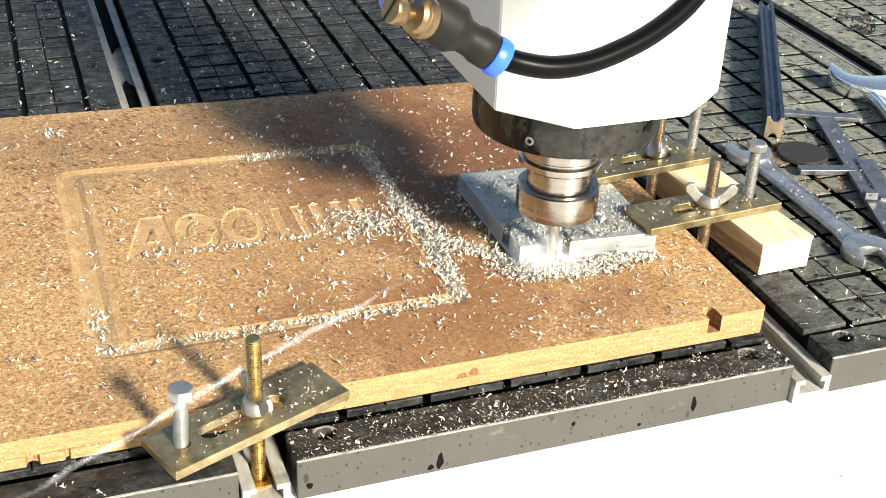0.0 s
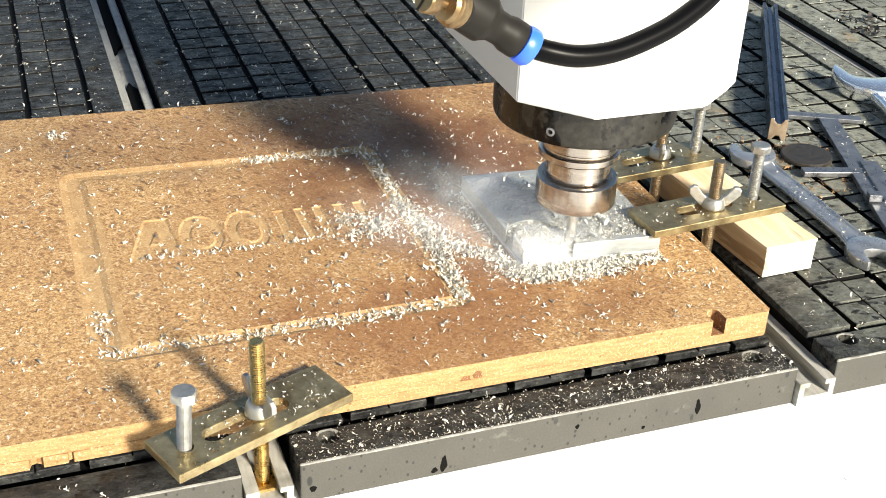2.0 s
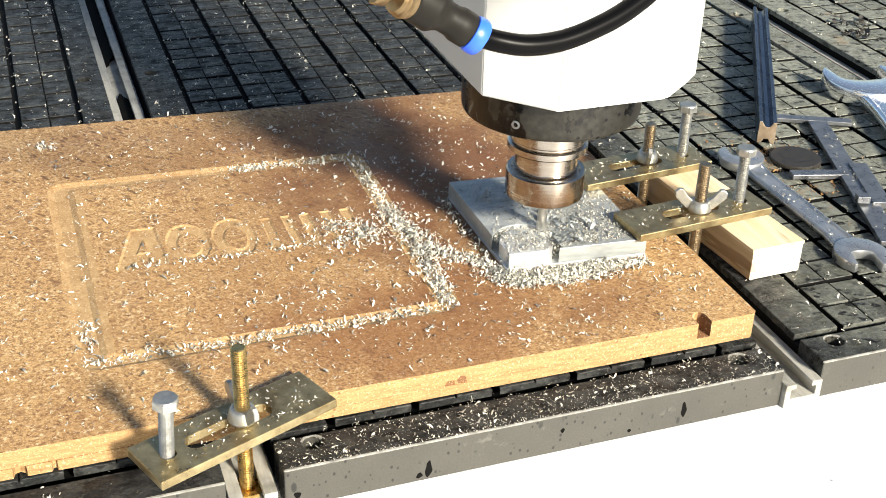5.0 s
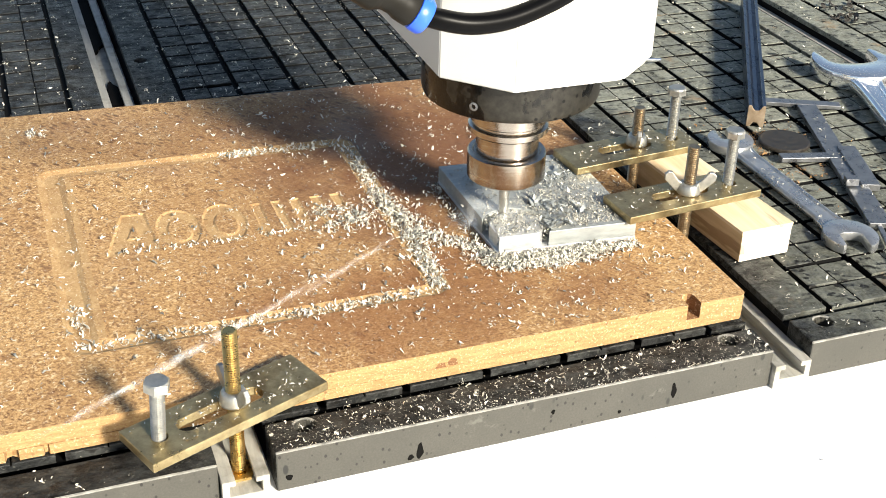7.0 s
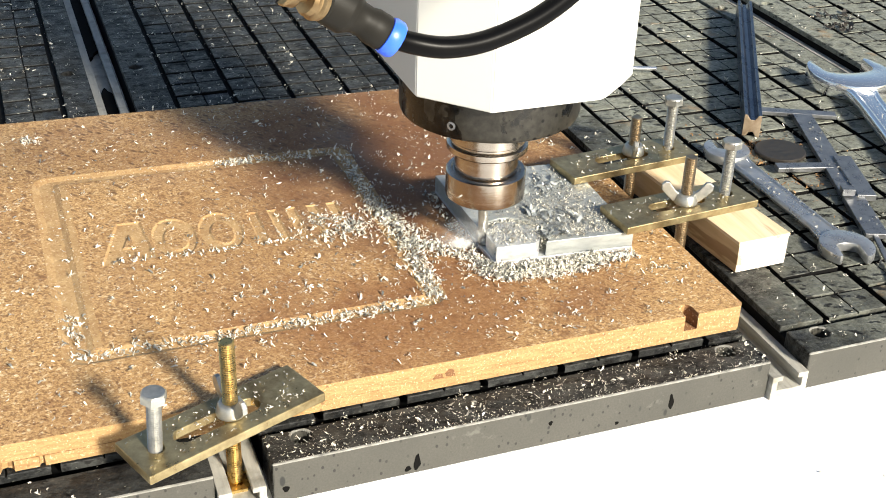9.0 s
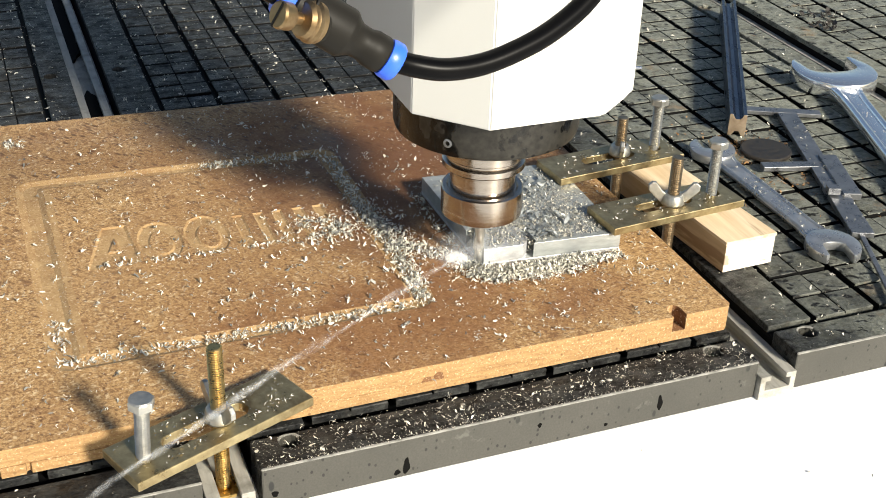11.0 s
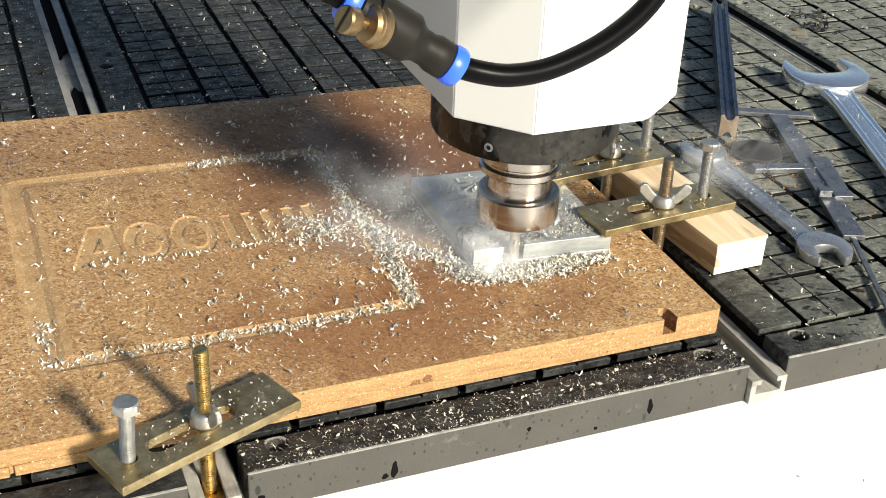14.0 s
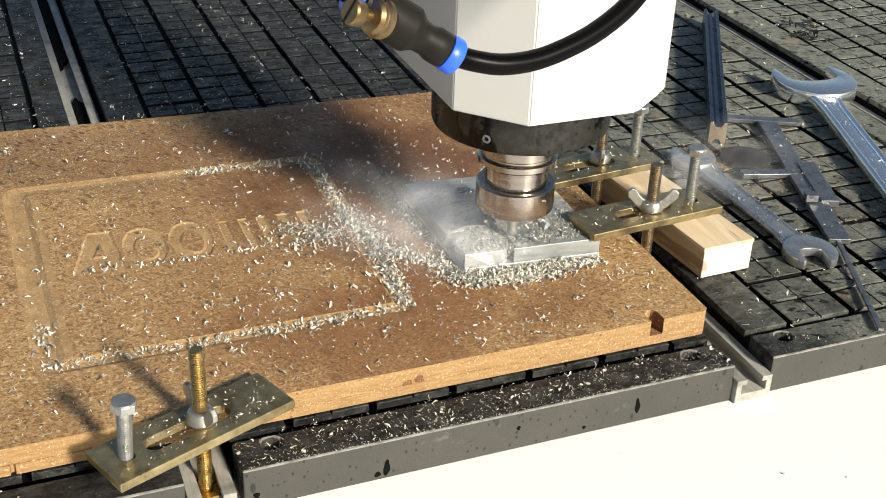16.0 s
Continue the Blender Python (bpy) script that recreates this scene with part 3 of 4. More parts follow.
    return tagged(ob, name_label, "bolt", "clamp bolts")


def wing_nut(z, m, turn=0):
    ob = empty("wing_nut", m @ pose(0, 0, z, 0, 0, turn) @ Matrix.Diagonal((0.88, 0.88, 0.92, 1)))
    part("hub", lathe([(0.0042, 0), (0.0078, 0), (0.0080, 0.0012), (0.0068, 0.0058), (0.0058, 0.0072), (0.0042, 0.0072)], 24, close=False), ZINC, ob, smooth=True)
    for s in (1, -1):
        wing = plate([[(0.0050, 0.0008), (0.0090, 0.0012), (0.0172, 0.0092), (0.0174, 0.0128), (0.0150, 0.0150), (0.0124, 0.0148), (0.0080, 0.0092), (0.0050, 0.0070)]], -0.0015, 0.0015, 0.0006)
        moved(wing, pose(0, 0, 0, 90, 0, 0) if s == 1 else pose(0, 0, 0, 90, 0, 180))
        part("wing", wing, ZINC, ob)
    return tagged(ob, "bright zinc wing nut screwed down on a clamp plate", "wing nut", "wing nuts")


def stud(z0, z1, metal, m, label):
    ob = empty("threaded_stud", m)
    part("shank", thread(0.0036, z0, z1), metal, ob)
    part("foot", lathe([(0.0055, z0 - 0.004), (0.0085, z0 - 0.0035), (0.0085, z0 - 0.0005), (0.0055, z0)], 6), metal, ob)
    return tagged(ob, label, "stud", "clamp studs")


def clamp_plate(m, length, width, slot0, slot1, bolt_at, thick=0.0048, label=""):
    hole = circle(bolt_at, 0, 0.0037, 18)
    slot = circle(slot1, 0, 0.0050, 10, -90, 90) + circle(slot0, 0, 0.0050, 10, 90, 270)
    bm = plate([[(0, -width / 2), (length, -width / 2), (length, width / 2), (0, width / 2)], slot, hole], 0, thick, 0.0005)
    ob = link_mesh("clamp_plate", bm, PASSIVATED)
    ob.matrix_world = m
    return tagged(ob, label, "clamp plate", "clamp plates")


# front clamp: the tip lies on the board
FRONT = pose(0.0245, 0.0300, 0.0183, 0, 0, 201.9)
clamp_plate(FRONT, 0.0937, 0.0302, 0.0324, 0.0672, 0.0815, label="slotted yellow-passivated clamp plate on the board's front edge")
stud(-0.0160, 0.0630, BRASSY, pose(-0.0150, 0.0140, 0), "brass-coloured threaded stud standing in the T-slot rail")
wing_nut(0.0236, pose(-0.0150, 0.0140, 0), -75)
hex_bolt("grey zinc hexagon bolt propping up the front clamp plate", -0.0060, 0.0305, ZINC, pose(-0.0515, 0.0005, 0.0232, 2, 3, 0), ZINC)

# the two clamps that hold the aluminium plate
for ox, oy, turn, sx, sy, bx, by, st, bt, wing in ((0.2305, 0.1135, 5.0, 0.2795, 0.1165, 0.3095, 0.1215, 0.0655, 0.0700, -21), (0.2285, 0.1800, 5.5, 0.2815, 0.1865, 0.3095, 0.1910, 0.0605, 0.0690, 66)):
    clamp_plate(pose(ox, oy, 0.0303, 0, 0, turn), 0.0925, 0.0300, 0.030, 0.058, 0.0800, label="slotted yellow-passivated clamp plate gripping the aluminium plate")
    stud(-0.0160, st, COPPERY, pose(sx, sy, 0), "brownish threaded stud through a clamp plate")
    wing_nut(0.0353, pose(sx, sy, 0), wing)
    hex_bolt("zinc hexagon bolt resting on the wooden packing block", 0.0212, bt, ZINC, pose(bx, by, 0), ZINC)


def packing_block():
    ob = empty("packing_block")
    bm = plate([[(0.3005, 0.0855), (0.3355, 0.0870), (0.3240, 0.2035), (0.2905, 0.2015)]], 0.0004, 0.0210, 0.0006)
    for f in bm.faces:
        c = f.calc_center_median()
        # front face takes the lit tone, left face the shaded one
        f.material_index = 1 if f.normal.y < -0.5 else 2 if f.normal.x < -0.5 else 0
    part("block", bm, [PINE, LIT_PINE_END, SHADED_WOOD], ob)
    part("veneer", plate([[(0.2998, 0.0850), (0.3358, 0.0866), (0.3243, 0.2037), (0.2900, 0.2017)]], 0.0190, 0.0213, 0.0003), PINE, ob, "thin pale face layer")
    return tagged(ob, "short pale wooden packing block beside the board", "wood block")


packing_block()


# ---- tools lying on the table ----
def spanner(name, a, b, ra, rb, handle, thick, jaw_a, jaw_b, metal, label, mouth=0.50, z=0.0005):
    """An open-ended spanner from a to b; ra, rb: head radii; jaw angles relative to the handle's line."""
    a, b = Vector(a), Vector(b)
    along = (b - a).length
    turn = math.degrees(math.atan2(b.y - a.y, b.x - a.x))
    ob = empty(name, pose(a.x, a.y, z, 0, 0, turn))

    def head(cx, r, jaw):
        w, out = r * mouth, []
        g = math.degrees(math.asin(w / r))
        for x, y in circle(0, 0, r, 36, g + 9, 360 - g - 9):
            out.append((x * 1.08, y))
        tip = 1.08 * r * math.cos(radians(g + 9)) - 0.03 * r
        out += [(tip, -w * 1.03), (r * 0.10, -w)]
        out += [(r * 0.10 - w * 0.42 * math.cos(radians(v)), w * math.sin(radians(v))) for v in range(-72, 73, 16)]
        out += [(r * 0.10, w), (tip, w * 1.03)]
        c, s = math.cos(radians(jaw)), math.sin(radians(jaw))
        return [(cx + x * c - y * s, x * s + y * c) for x, y in out]

    for cx, r, jaw in ((0, ra, jaw_a), (along, rb, jaw_b)):
        soften(part("jaw", plate([head(cx, r, jaw)], 0, thick, thick * 0.15), metal, ob, smooth=True), 40)
    h = handle / 2
    shaft = [(ra * 0.62, -h * 1.45), (ra * 1.15, -h * 1.2), (ra * 1.7, -h), (along - rb * 1.7, -h), (along - rb * 1.15, -h * 1.2), (along - rb * 0.62, -h * 1.45), (along - rb * 0.62, h * 1.45), (along - rb * 1.15, h * 1.2), (along - rb * 1.7, h), (ra * 1.7, h), (ra * 1.15, h * 1.2), (ra * 0.62, h * 1.45)]
    soften(part("handle", plate([shaft], thick * 0.12, thick * 0.70, thick * 0.2), metal, ob, smooth=True), 50)
    for s in (1, -1):
        rib = tube([(ra * 0.9, s * h * 1.05, thick * 0.62), (ra * 1.7, s * h * 0.78, thick * 0.64), (along / 2, s * h * 0.78, thick * 0.64), (along - rb * 1.7, s * h * 0.78, thick * 0.64), (along - rb * 0.9, s * h * 1.05, thick * 0.62)], thick * 0.21, 10)
        part("rib", rib, metal, ob, "rounded raised rim of the handle", True)
    return tagged(ob, label, "spanner", "spanners on the table")


spanner("spanner", (0.381, 0.228), (0.379, 0.086), 0.0160, 0.0168, 0.0150, 0.0065, 165, -15, WORN_CHROME, "small dull chrome open-ended spanner strewn with chips", 0.42)
spanner("spanner", (0.5480, 0.3160), (0.4475, 0.0334), 0.0335, 0.027, 0.0200, 0.0130, 189.6, 15, CHROME, "large polished chrome open-ended spanner on the dusty table", 0.62)


def caliper():
    ob = empty("caliper")
    a, b = Vector((0.4715, 0.268)), Vector((0.4080, 0.094))
    d = (b - a).normalized()
    s = Vector((-d.y, d.x))

    def strip(p, q, w, z0, z1, name, label=""):
        p, q = Vector(p), Vector(q)
        e = (q - p).normalized()
        o = Vector((-e.y, e.x)) * w / 2
        part(name, plate([[tuple(p + o), tuple(p - o), tuple(q - o), tuple(q + o)]], z0, z1, 0.0004), DULL_STEEL, ob, label)

    strip(a, b, 0.0145, 0.0010, 0.0046, "beam")
    strip((0.444, 0.287), (0.497, 0.2615), 0.0085, 0.0012, 0.0044, "fixed_jaw")
    strip((0.402, 0.197), (0.440, 0.1865), 0.0085, 0.0012, 0.0048, "sliding_jaw")
    strip(a + d * 0.075 + s * 0.0085, a + d * 0.135 + s * 0.0085, 0.0125, 0.0014, 0.0062, "slider")
    strip((0.4175, 0.146), (0.4255, 0.143), 0.007, 0.0056, 0.0105, "clamp_screw")
    strip(b - d * 0.01, (0.366, 0.001), 0.0032, 0.0016, 0.0034, "depth_rod")
    return tagged(ob, "dull grey steel vernier caliper lying on the table", "caliper")


caliper()


def grooved_bar():
    a, b = Vector((0.4165, 0.2520)), Vector((0.5520, 0.4790))
    turn = math.degrees(math.atan2(b.y - a.y, b.x - a.x))
    w, h = 0.0063, 0.0168
    section = [(-w, 0), (-w * 0.55, 0), (-0.0014, 0.0034), (0.0014, 0.0034), (w * 0.55, 0), (w, 0), (w, h), (w * 0.62, h), (w * 0.45, h - 0.0022), (0.0014, h - 0.0038), (-0.0014, h - 0.0038), (-w * 0.45, h - 0.0022), (-w * 0.62, h), (-w, h)]
    bm = plate([section], 0, (b - a).length, 0.0004)
    moved(bm, pose(0, 0, 0.0004, 0, 0, turn + 90) @ pose(0, 0, 0, 90, 0, 0))
    moved(bm, Matrix.Translation((a.x, a.y, 0)))
    # only the near end face gets the painted warm light
    for f in bm.faces:
        f.material_index = 1 if f.normal.xy.dot(b - a) < -0.9 * (b - a).length else 0
    ob = link_mesh("grooved_bar", bm, [BLUED, LIT_BAR_END])
    return tagged(ob, "long blued steel bar with a groove along it", "steel bar")


grooved_bar()
tagged(link_mesh("round_disc", lathe([(0.0172, 0.0004), (0.018, 0.0012), (0.018, 0.0030), (0.0172, 0.0036), (0.004, 0.0036)], 40, centre=(0.421, 0.2205)), GRIME), "dark round steel disc lying on the table", "disc")
pin = moved(lathe([(0.0016, 0), (0.0018, 0.0006), (0.0018, 0.027), (0.0014, 0.0276)], 14), pose(0.386, 0.3945, 0.0026, 0, 90, -20))
tagged(link_mesh("steel_pin", pin, CHROME), "short bright steel pin lying on the table", "pin")


# ---- spindle ----
def spindle():
    """The spindle unit; its origin is on the axis, at the table's height."""
    ob = empty("spindle")
    # housing with one slanted corner and a bevelled lower edge
    x0, x1, y0, y1, z0, z1 = -0.0535, 0.0515, -0.0605, 0.075, 0.1325, 0.62
    foot = [(x0, y1), (x0, -0.0305), (-0.0245, y0), (x1, y0), (x1, y1)]
    bm = plate([foot], z0, z1, 0.0)
    low = [e for e in bm.edges if all(abs(v.co.z - z0) < 1e-6 and abs(v.co.x - x1) < 1e-6 for v in e.verts)]
    bmesh.ops.bevel(bm, geom=low, offset=0.0115, segments=1, affect="EDGES")
    rim = [e for e in bm.edges if len(e.link_faces) == 2 and e.calc_face_angle(0) > 0.5]
    bmesh.ops.bevel(bm, geom=rim, offset=0.0007, segments=2, affect="EDGES")
    part("housing", bm, WHITE, ob, "white painted sheet-metal housing")
    ring = lathe([(0.030, 0.1075), (0.046, 0.1075), (0.0485, 0.1090), (0.0492, 0.1115), (0.0492, 0.1330), (0.030, 0.1330)], 72)
    part("ring", ring, BLACKED, ob, "oily blackened steel ring", True)
    soften(ob.children[-1], 40)
    hole = moved(lathe([(0.0013, 0), (0.0023, 0.0002), (0.0023, 0.0010), (0.0013, 0.0011), (0.0013, 0.0002)], 16, close=False), pose(-0.0348, -0.0340, 0.1160, 90, 0, -45.5))
    part("grease_point", hole, DULL_STEEL, ob)
    nose = lathe([(0.0150, 0.0600), (0.0178, 0.0600), (0.0178, 0.0838), (0.0215, 0.0840), (0.0226, 0.0850), (0.0226, 0.0882), (0.0216, 0.0892), (0.0208, 0.0896), (0.0208, 0.0904), (0.0216, 0.0912), (0.0216, 0.1080)], 64)
    soften(part("nose", nose, STEEL, ob, "bright turned steel nose", True), 30)
    chuck = part("collet_nut", lathe([(0.0060, 0.0560), (0.0150, 0.0552), (0.0212, 0.0553), (0.0222, 0.0562), (0.0224, 0.0575), (0.0224, 0.0708), (0.0216, 0.0716), (0.0196, 0.0716), (0.0186, 0.0706), (0.0150, 0.0706)], 64), STEEL, ob, "polished round collet nut", True)
    soften(chuck, 30)
    return tagged(ob, "white milling spindle with black ring and steel collet nut", "spindle")


def cutter(owner):
    """An end mill with helical flutes."""
    bm = bmesh.new()
    rings, seg = [], 24
    for i in range(22):
        z = 0.0228 + i * 0.0016
        ring = []
        for k in range(seg):
            a = 2 * math.pi * k / seg
            r = 0.0030 * (1.0 if z > 0.042 else 0.80 + 0.2 * abs(math.cos(1.5 * a + (z - 0.0228) * 260)))
            ring.append(bm.verts.new((r * math.cos(a), r * math.sin(a), z)))
        rings.append(ring)
    for a, b in zip(rings, rings[1:]):
        for k in range(seg):
            bm.faces.new((a[k], a[(k + 1) % seg], b[(k + 1) % seg], b[k]))
    bm.faces.new(rings[0][::-1])
    bm.faces.new(rings[-1])
    bmesh.ops.recalc_face_normals(bm, faces=bm.faces)
    return part("end_mill", bm, ZINC, owner, "thin fluted steel end mill", True)


the_spindle = spindle()
the_cutter = cutter(the_spindle)


def air_valve(owner):
    """Flow valve with brass screw and hose, hanging before the housing."""
    c = Vector((-0.1137, -0.1655, 0.2192))
    run, side = Vector((0.818, -0.183, -0.545)).normalized(), Vector((-0.866, -0.351, 0.356)).normalized()

    def turned(profile, at, way, segments=28):
        q = Vector(way).to_track_quat("Z", "Y").to_matrix().to_4x4()
        return moved(lathe(profile, segments), Matrix.Translation(at) @ q)

    body = part("valve_body", turned([(0.005, -0.0375), (0.0066, -0.0365), (0.0068, -0.032), (0.0088, -0.0315), (0.0090, -0.0165), (0.0088, -0.0158), (0.0074, -0.0140), (0.0062, -0.0120), (0.0060, -0.0085), (0.0068, -0.0060), (0.0068, -0.001), (0.006, 0.0)], c, run), FITTING, owner, "black plastic valve body", True)
    soften(body, 40)
    part("collar", turned([(0.0048, -0.0005), (0.0068, 0.0), (0.0072, 0.0012), (0.0072, 0.0042), (0.0064, 0.0054), (0.0042, 0.0054)], c, run), BLUE, body, "bright blue push-in collar", True)
    part("collar", turned([(0.0048, -0.0005), (0.0068, 0.0), (0.0072, 0.0012), (0.0072, 0.0042), (0.0064, 0.0054), (0.0042, 0.0054)], c - run * 0.0375, -run), BLUE, body, "bright blue push-in collar", True)
    root = c - run * 0.022
    part("valve_neck", turned([(0.0070, 0.0), (0.0070, 0.0065), (0.0060, 0.0075)], root, side), FITTING, body, "", True)
    part("lock_nut", turned([(0.0060, 0.0070), (0.0076, 0.0076), (0.0078, 0.0096), (0.0068, 0.0104), (0.0066, 0.0112), (0.0068, 0.0122), (0.0058, 0.0136), (0.0036, 0.0140)], root, side), BRASS, body, "ridged brass lock nut", True)
    part("screw", turned([(0.0022, 0.0136), (0.0022, 0.0180), (0.0044, 0.0186), (0.0048, 0.0192), (0.0048, 0.0230), (0.0042, 0.0238)], root, side), BRASS, body, "slotted brass adjusting screw", True)
    for piece in body.children:
        soften(piece, 35)
    # a black strip on the head stands in for the slot's shade
    cut = moved(box(-0.0047, 0.0047, -0.0005, 0.0005, 0.0232, 0.0240), Matrix.Translation(root) @ side.to_track_quat("Z", "Y").to_matrix().to_4x4() @ pose(0, 0, 0, 0, 0, 70))
    part("screw_slot", cut, FITTING, body, "dark strip painting the shade of the screwdriver slot")
    hose = [c + run * 0.001, Vector((-0.1042, -0.1690, 0.2160)), Vector((-0.0926, -0.1704, 0.2137)), Vector((-0.0786, -0.1696, 0.2137)), Vector((-0.0645, -0.1676, 0.2164)), Vector((-0.0500, -0.1644, 0.2208)), Vector((-0.0345, -0.1593, 0.2280)), Vector((-0.0235, -0.1535, 0.2365)), Vector((-0.009, -0.142, 0.2530)), Vector((0.012, -0.120, 0.275)), Vector((0.024, -0.090, 0.320)), Vector((0.022, -0.0595, 0.350))]
    soften(part("hose", tube(hose, 0.0041), RUBBER, owner, "black air hose", True), 60)
    e = c - run * 0.0415
    back = [e, e - run * 0.014, e - run * 0.03 + Vector((-0.004, 0.006, 0.012)), Vector((-0.215, -0.120, 0.34)), Vector((-0.19, -0.03, 0.45)), Vector((-0.11, 0.04, 0.52)), Vector((-0.0525, 0.05, 0.53))]
    soften(part("hose", tube(back, 0.0041), RUBBER, owner, "black air hose", True), 60)


air_valve(the_spindle)


# ---- chips ----
def flakes(name, places, sizes, label, seed, lift=0.0, metal=None, tumble=0.40):
    """Curled aluminium flakes: each a thin bent strip at its own place."""
    rng = np.random.default_rng(seed)
    n = len(places)
    # four cross-sections along a curl that tapers and twists
    u = np.array([[-1, -0.28, 0.0], [-0.92, 0.34, 0.05], [-0.42, -0.52, 0.36], [-0.30, 0.48, 0.42], [0.30, -0.42, 0.40], [0.40, 0.50, 0.34], [1, -0.10, 0.02], [0.86, 0.22, -0.06]], float)
    v = np.repeat(u[None], n, 0)
    length = sizes[:, None] * 0.92
    v[:, :, 0] *= length * 0.5
    v[:, :, 1] *= length * rng.uniform(0.12, 0.40, (n, 1))
    v[:, :, 2] *= length * rng.uniform(-0.7, 0.9, (n, 1))
    v[:, :, 1] += (u[None, :, 0] ** 2) * length * rng.normal(0, 0.16, (n, 1))
    v += rng.normal(0, 0.045, v.shape) * length[:, :, None]
    tilt, roll, turn = rng.normal(0, tumble, n), rng.normal(0, tumble, n), rng.uniform(0, 2 * np.pi, n)
    for axis, ang in ((0, roll), (1, tilt), (2, turn)):
        a, b = [(1, 2), (2, 0), (0, 1)][axis]
        c, s = np.cos(ang)[:, None], np.sin(ang)[:, None]
        va, vb = v[:, :, a].copy(), v[:, :, b].copy()
        v[:, :, a], v[:, :, b] = c * va - s * vb, s * va + c * vb
    v[:, :, 2] -= v[:, :, 2].min(1)[:, None]
    v += places[:, None, :]
    v[:, :, 2] += 0.0001 + lift
    base = np.arange(n)[:, None, None] * 8
    faces = (base + np.array([[0, 2, 3, 1], [2, 4, 5, 3], [4, 6, 7, 5]])[None]).reshape(-1, 4)
    me = bpy.data.meshes.new(name)
    me.from_pydata(v.reshape(-1, 3).tolist(), [], faces.tolist())
    me.materials.append(metal or CHIPS)
    return tagged(new(name, me), label, "metal chips" if metal in (None, GREY_CHIPS) else "shavings", kind="stuff")


def heap(rng, n, path, spread, height, z):
    """Places in a heap along a line of points."""
    path = np.array(path, float)
    k = rng.integers(0, len(path) - 1, n)
    f = rng.random(n)[:, None]
    p = path[k] * (1 - f) + path[k + 1] * f
    off = rng.normal(0, 1, (n, 2)) * spread
    d = np.linalg.norm(off, axis=1) / max(spread, 1e-6)
    h = z + height * np.exp(-d * d) * rng.random(n)
    return np.c_[p + off, h]


def all_chips():
    rng = np.random.default_rng(5)
    TOP = 0.018
    # thin scatter over the board, thicker towards the plate
    sc = np.c_[rng.uniform(-0.2, 0.266, 9500), rng.uniform(0.032, 0.37, 9500), np.full(9500, TOP)]
    near = np.exp(-((sc[:, 0] - 0.15) ** 2 + (sc[:, 1] - 0.12) ** 2) / 0.02)
    keep = rng.random(len(sc)) < 0.28 + 0.5 * near
    inside = (sc[:, 0] > 0.15) & (sc[:, 0] < 0.243) & (sc[:, 1] > 0.098) & (sc[:, 1] < 0.205)
    sc = sc[keep & ~inside]
    flakes("scattered_chips", sc, 0.0010 + 0.0030 * rng.random(len(sc)) ** 2.2, "bright aluminium chips scattered over the fibreboard", 1)
    # clumps of a few chips that cling together
    at = sc[rng.choice(len(sc), 260, replace=False)]
    clump = np.repeat(at, 4, 0)
    clump[:, :2] += rng.normal(0, 0.0013, (len(clump), 2))
    clump[:, 2] += 0.0009 * rng.random(len(clump))
    flakes("clumped_chips", clump, rng.uniform(0.0014, 0.0034, len(clump)), "small clumps of aluminium chips on the fibreboard", 51, tumble=0.7)
    # heaps: along the milled frame, round the plate and over the engraving
    right = [on_board(x, y) for x, y in ((0.1125, 0.27), (0.112, 0.20), (0.118, 0.16), (0.116, 0.12), (0.112, 0.088))]
    far = [on_board(x, y) for x, y in ((0.112, 0.278), (0.06, 0.279), (0.03, 0.279))]
    fore = [on_board(x, y) for x, y in ((0.107, 0.0865), (0.03, 0.0865), (-0.07, 0.087))]
    left = [on_board(x, y) for x, y in ((-0.076, 0.088), (-0.075, 0.125))]
    piles = np.concatenate([
        heap(rng, 1700, right, 0.0038, 0.0045, TOP - 0.002),
        heap(rng, 520, right[1:4], 0.0075, 0.003, TOP),
        heap(rng, 330, far, 0.0030, 0.003, TOP - 0.002),
        heap(rng, 620, fore, 0.0026, 0.003, TOP - 0.003),
        heap(rng, 95, left, 0.0042, 0.003, TOP - 0.003),
        heap(rng, 620, [(0.066, 0.19), (0.088, 0.187), (0.098, 0.175), (0.086, 0.168), (0.070, 0.170)], 0.0055, 0.003, TOP - 0.001),
        heap(rng, 170, [(-0.045, 0.1745), (0.0, 0.172), (0.06, 0.171)], 0.0018, 0.001, TOP - 0.0008),
        heap(rng, 60, [(-0.079, 0.345), (-0.078, 0.352)], 0.004, 0.002, TOP)])
    piles[:, 2] = np.maximum(piles[:, 2], 0.0167)
    flakes("heaped_chips", piles, rng.uniform(0.0012, 0.0042, len(piles)), "heaps of silvery aluminium chips in the milled grooves", 2, tumble=0.75)
    rim = np.concatenate([
        heap(rng, 3200, [(0.150, 0.104), (0.165, 0.098), (0.19, 0.096), (0.214, 0.0975)], 0.0048, 0.0055, TOP),
        heap(rng, 300, [(0.214, 0.0965), (0.236, 0.096)], 0.0025, 0.002, TOP),
        heap(rng, 560, [(0.118, 0.145), (0.132, 0.135), (0.146, 0.118), (0.150, 0.106)], 0.0042, 0.004, TOP),
        heap(rng, 170, [(0.1485, 0.115), (0.1490, 0.20)], 0.0022, 0.002, TOP)])
    hit = (rim[:, 0] > 0.152) & (rim[:, 0] < 0.2395) & (rim[:, 1] > 0.1035)
    rim[hit, 1] = 0.1015 - rng.random(hit.sum()) * 0.006
    flakes("swarf_pile", rim, rng.uniform(0.0012, 0.0042, len(rim)), "bright aluminium swarf banked against the milled plate", 3, tumble=0.75)
    top = np.c_[rng.uniform(0.156, 0.238, 9500), rng.uniform(0.106, 0.197, 9500), np.full(9500, 0.030)]
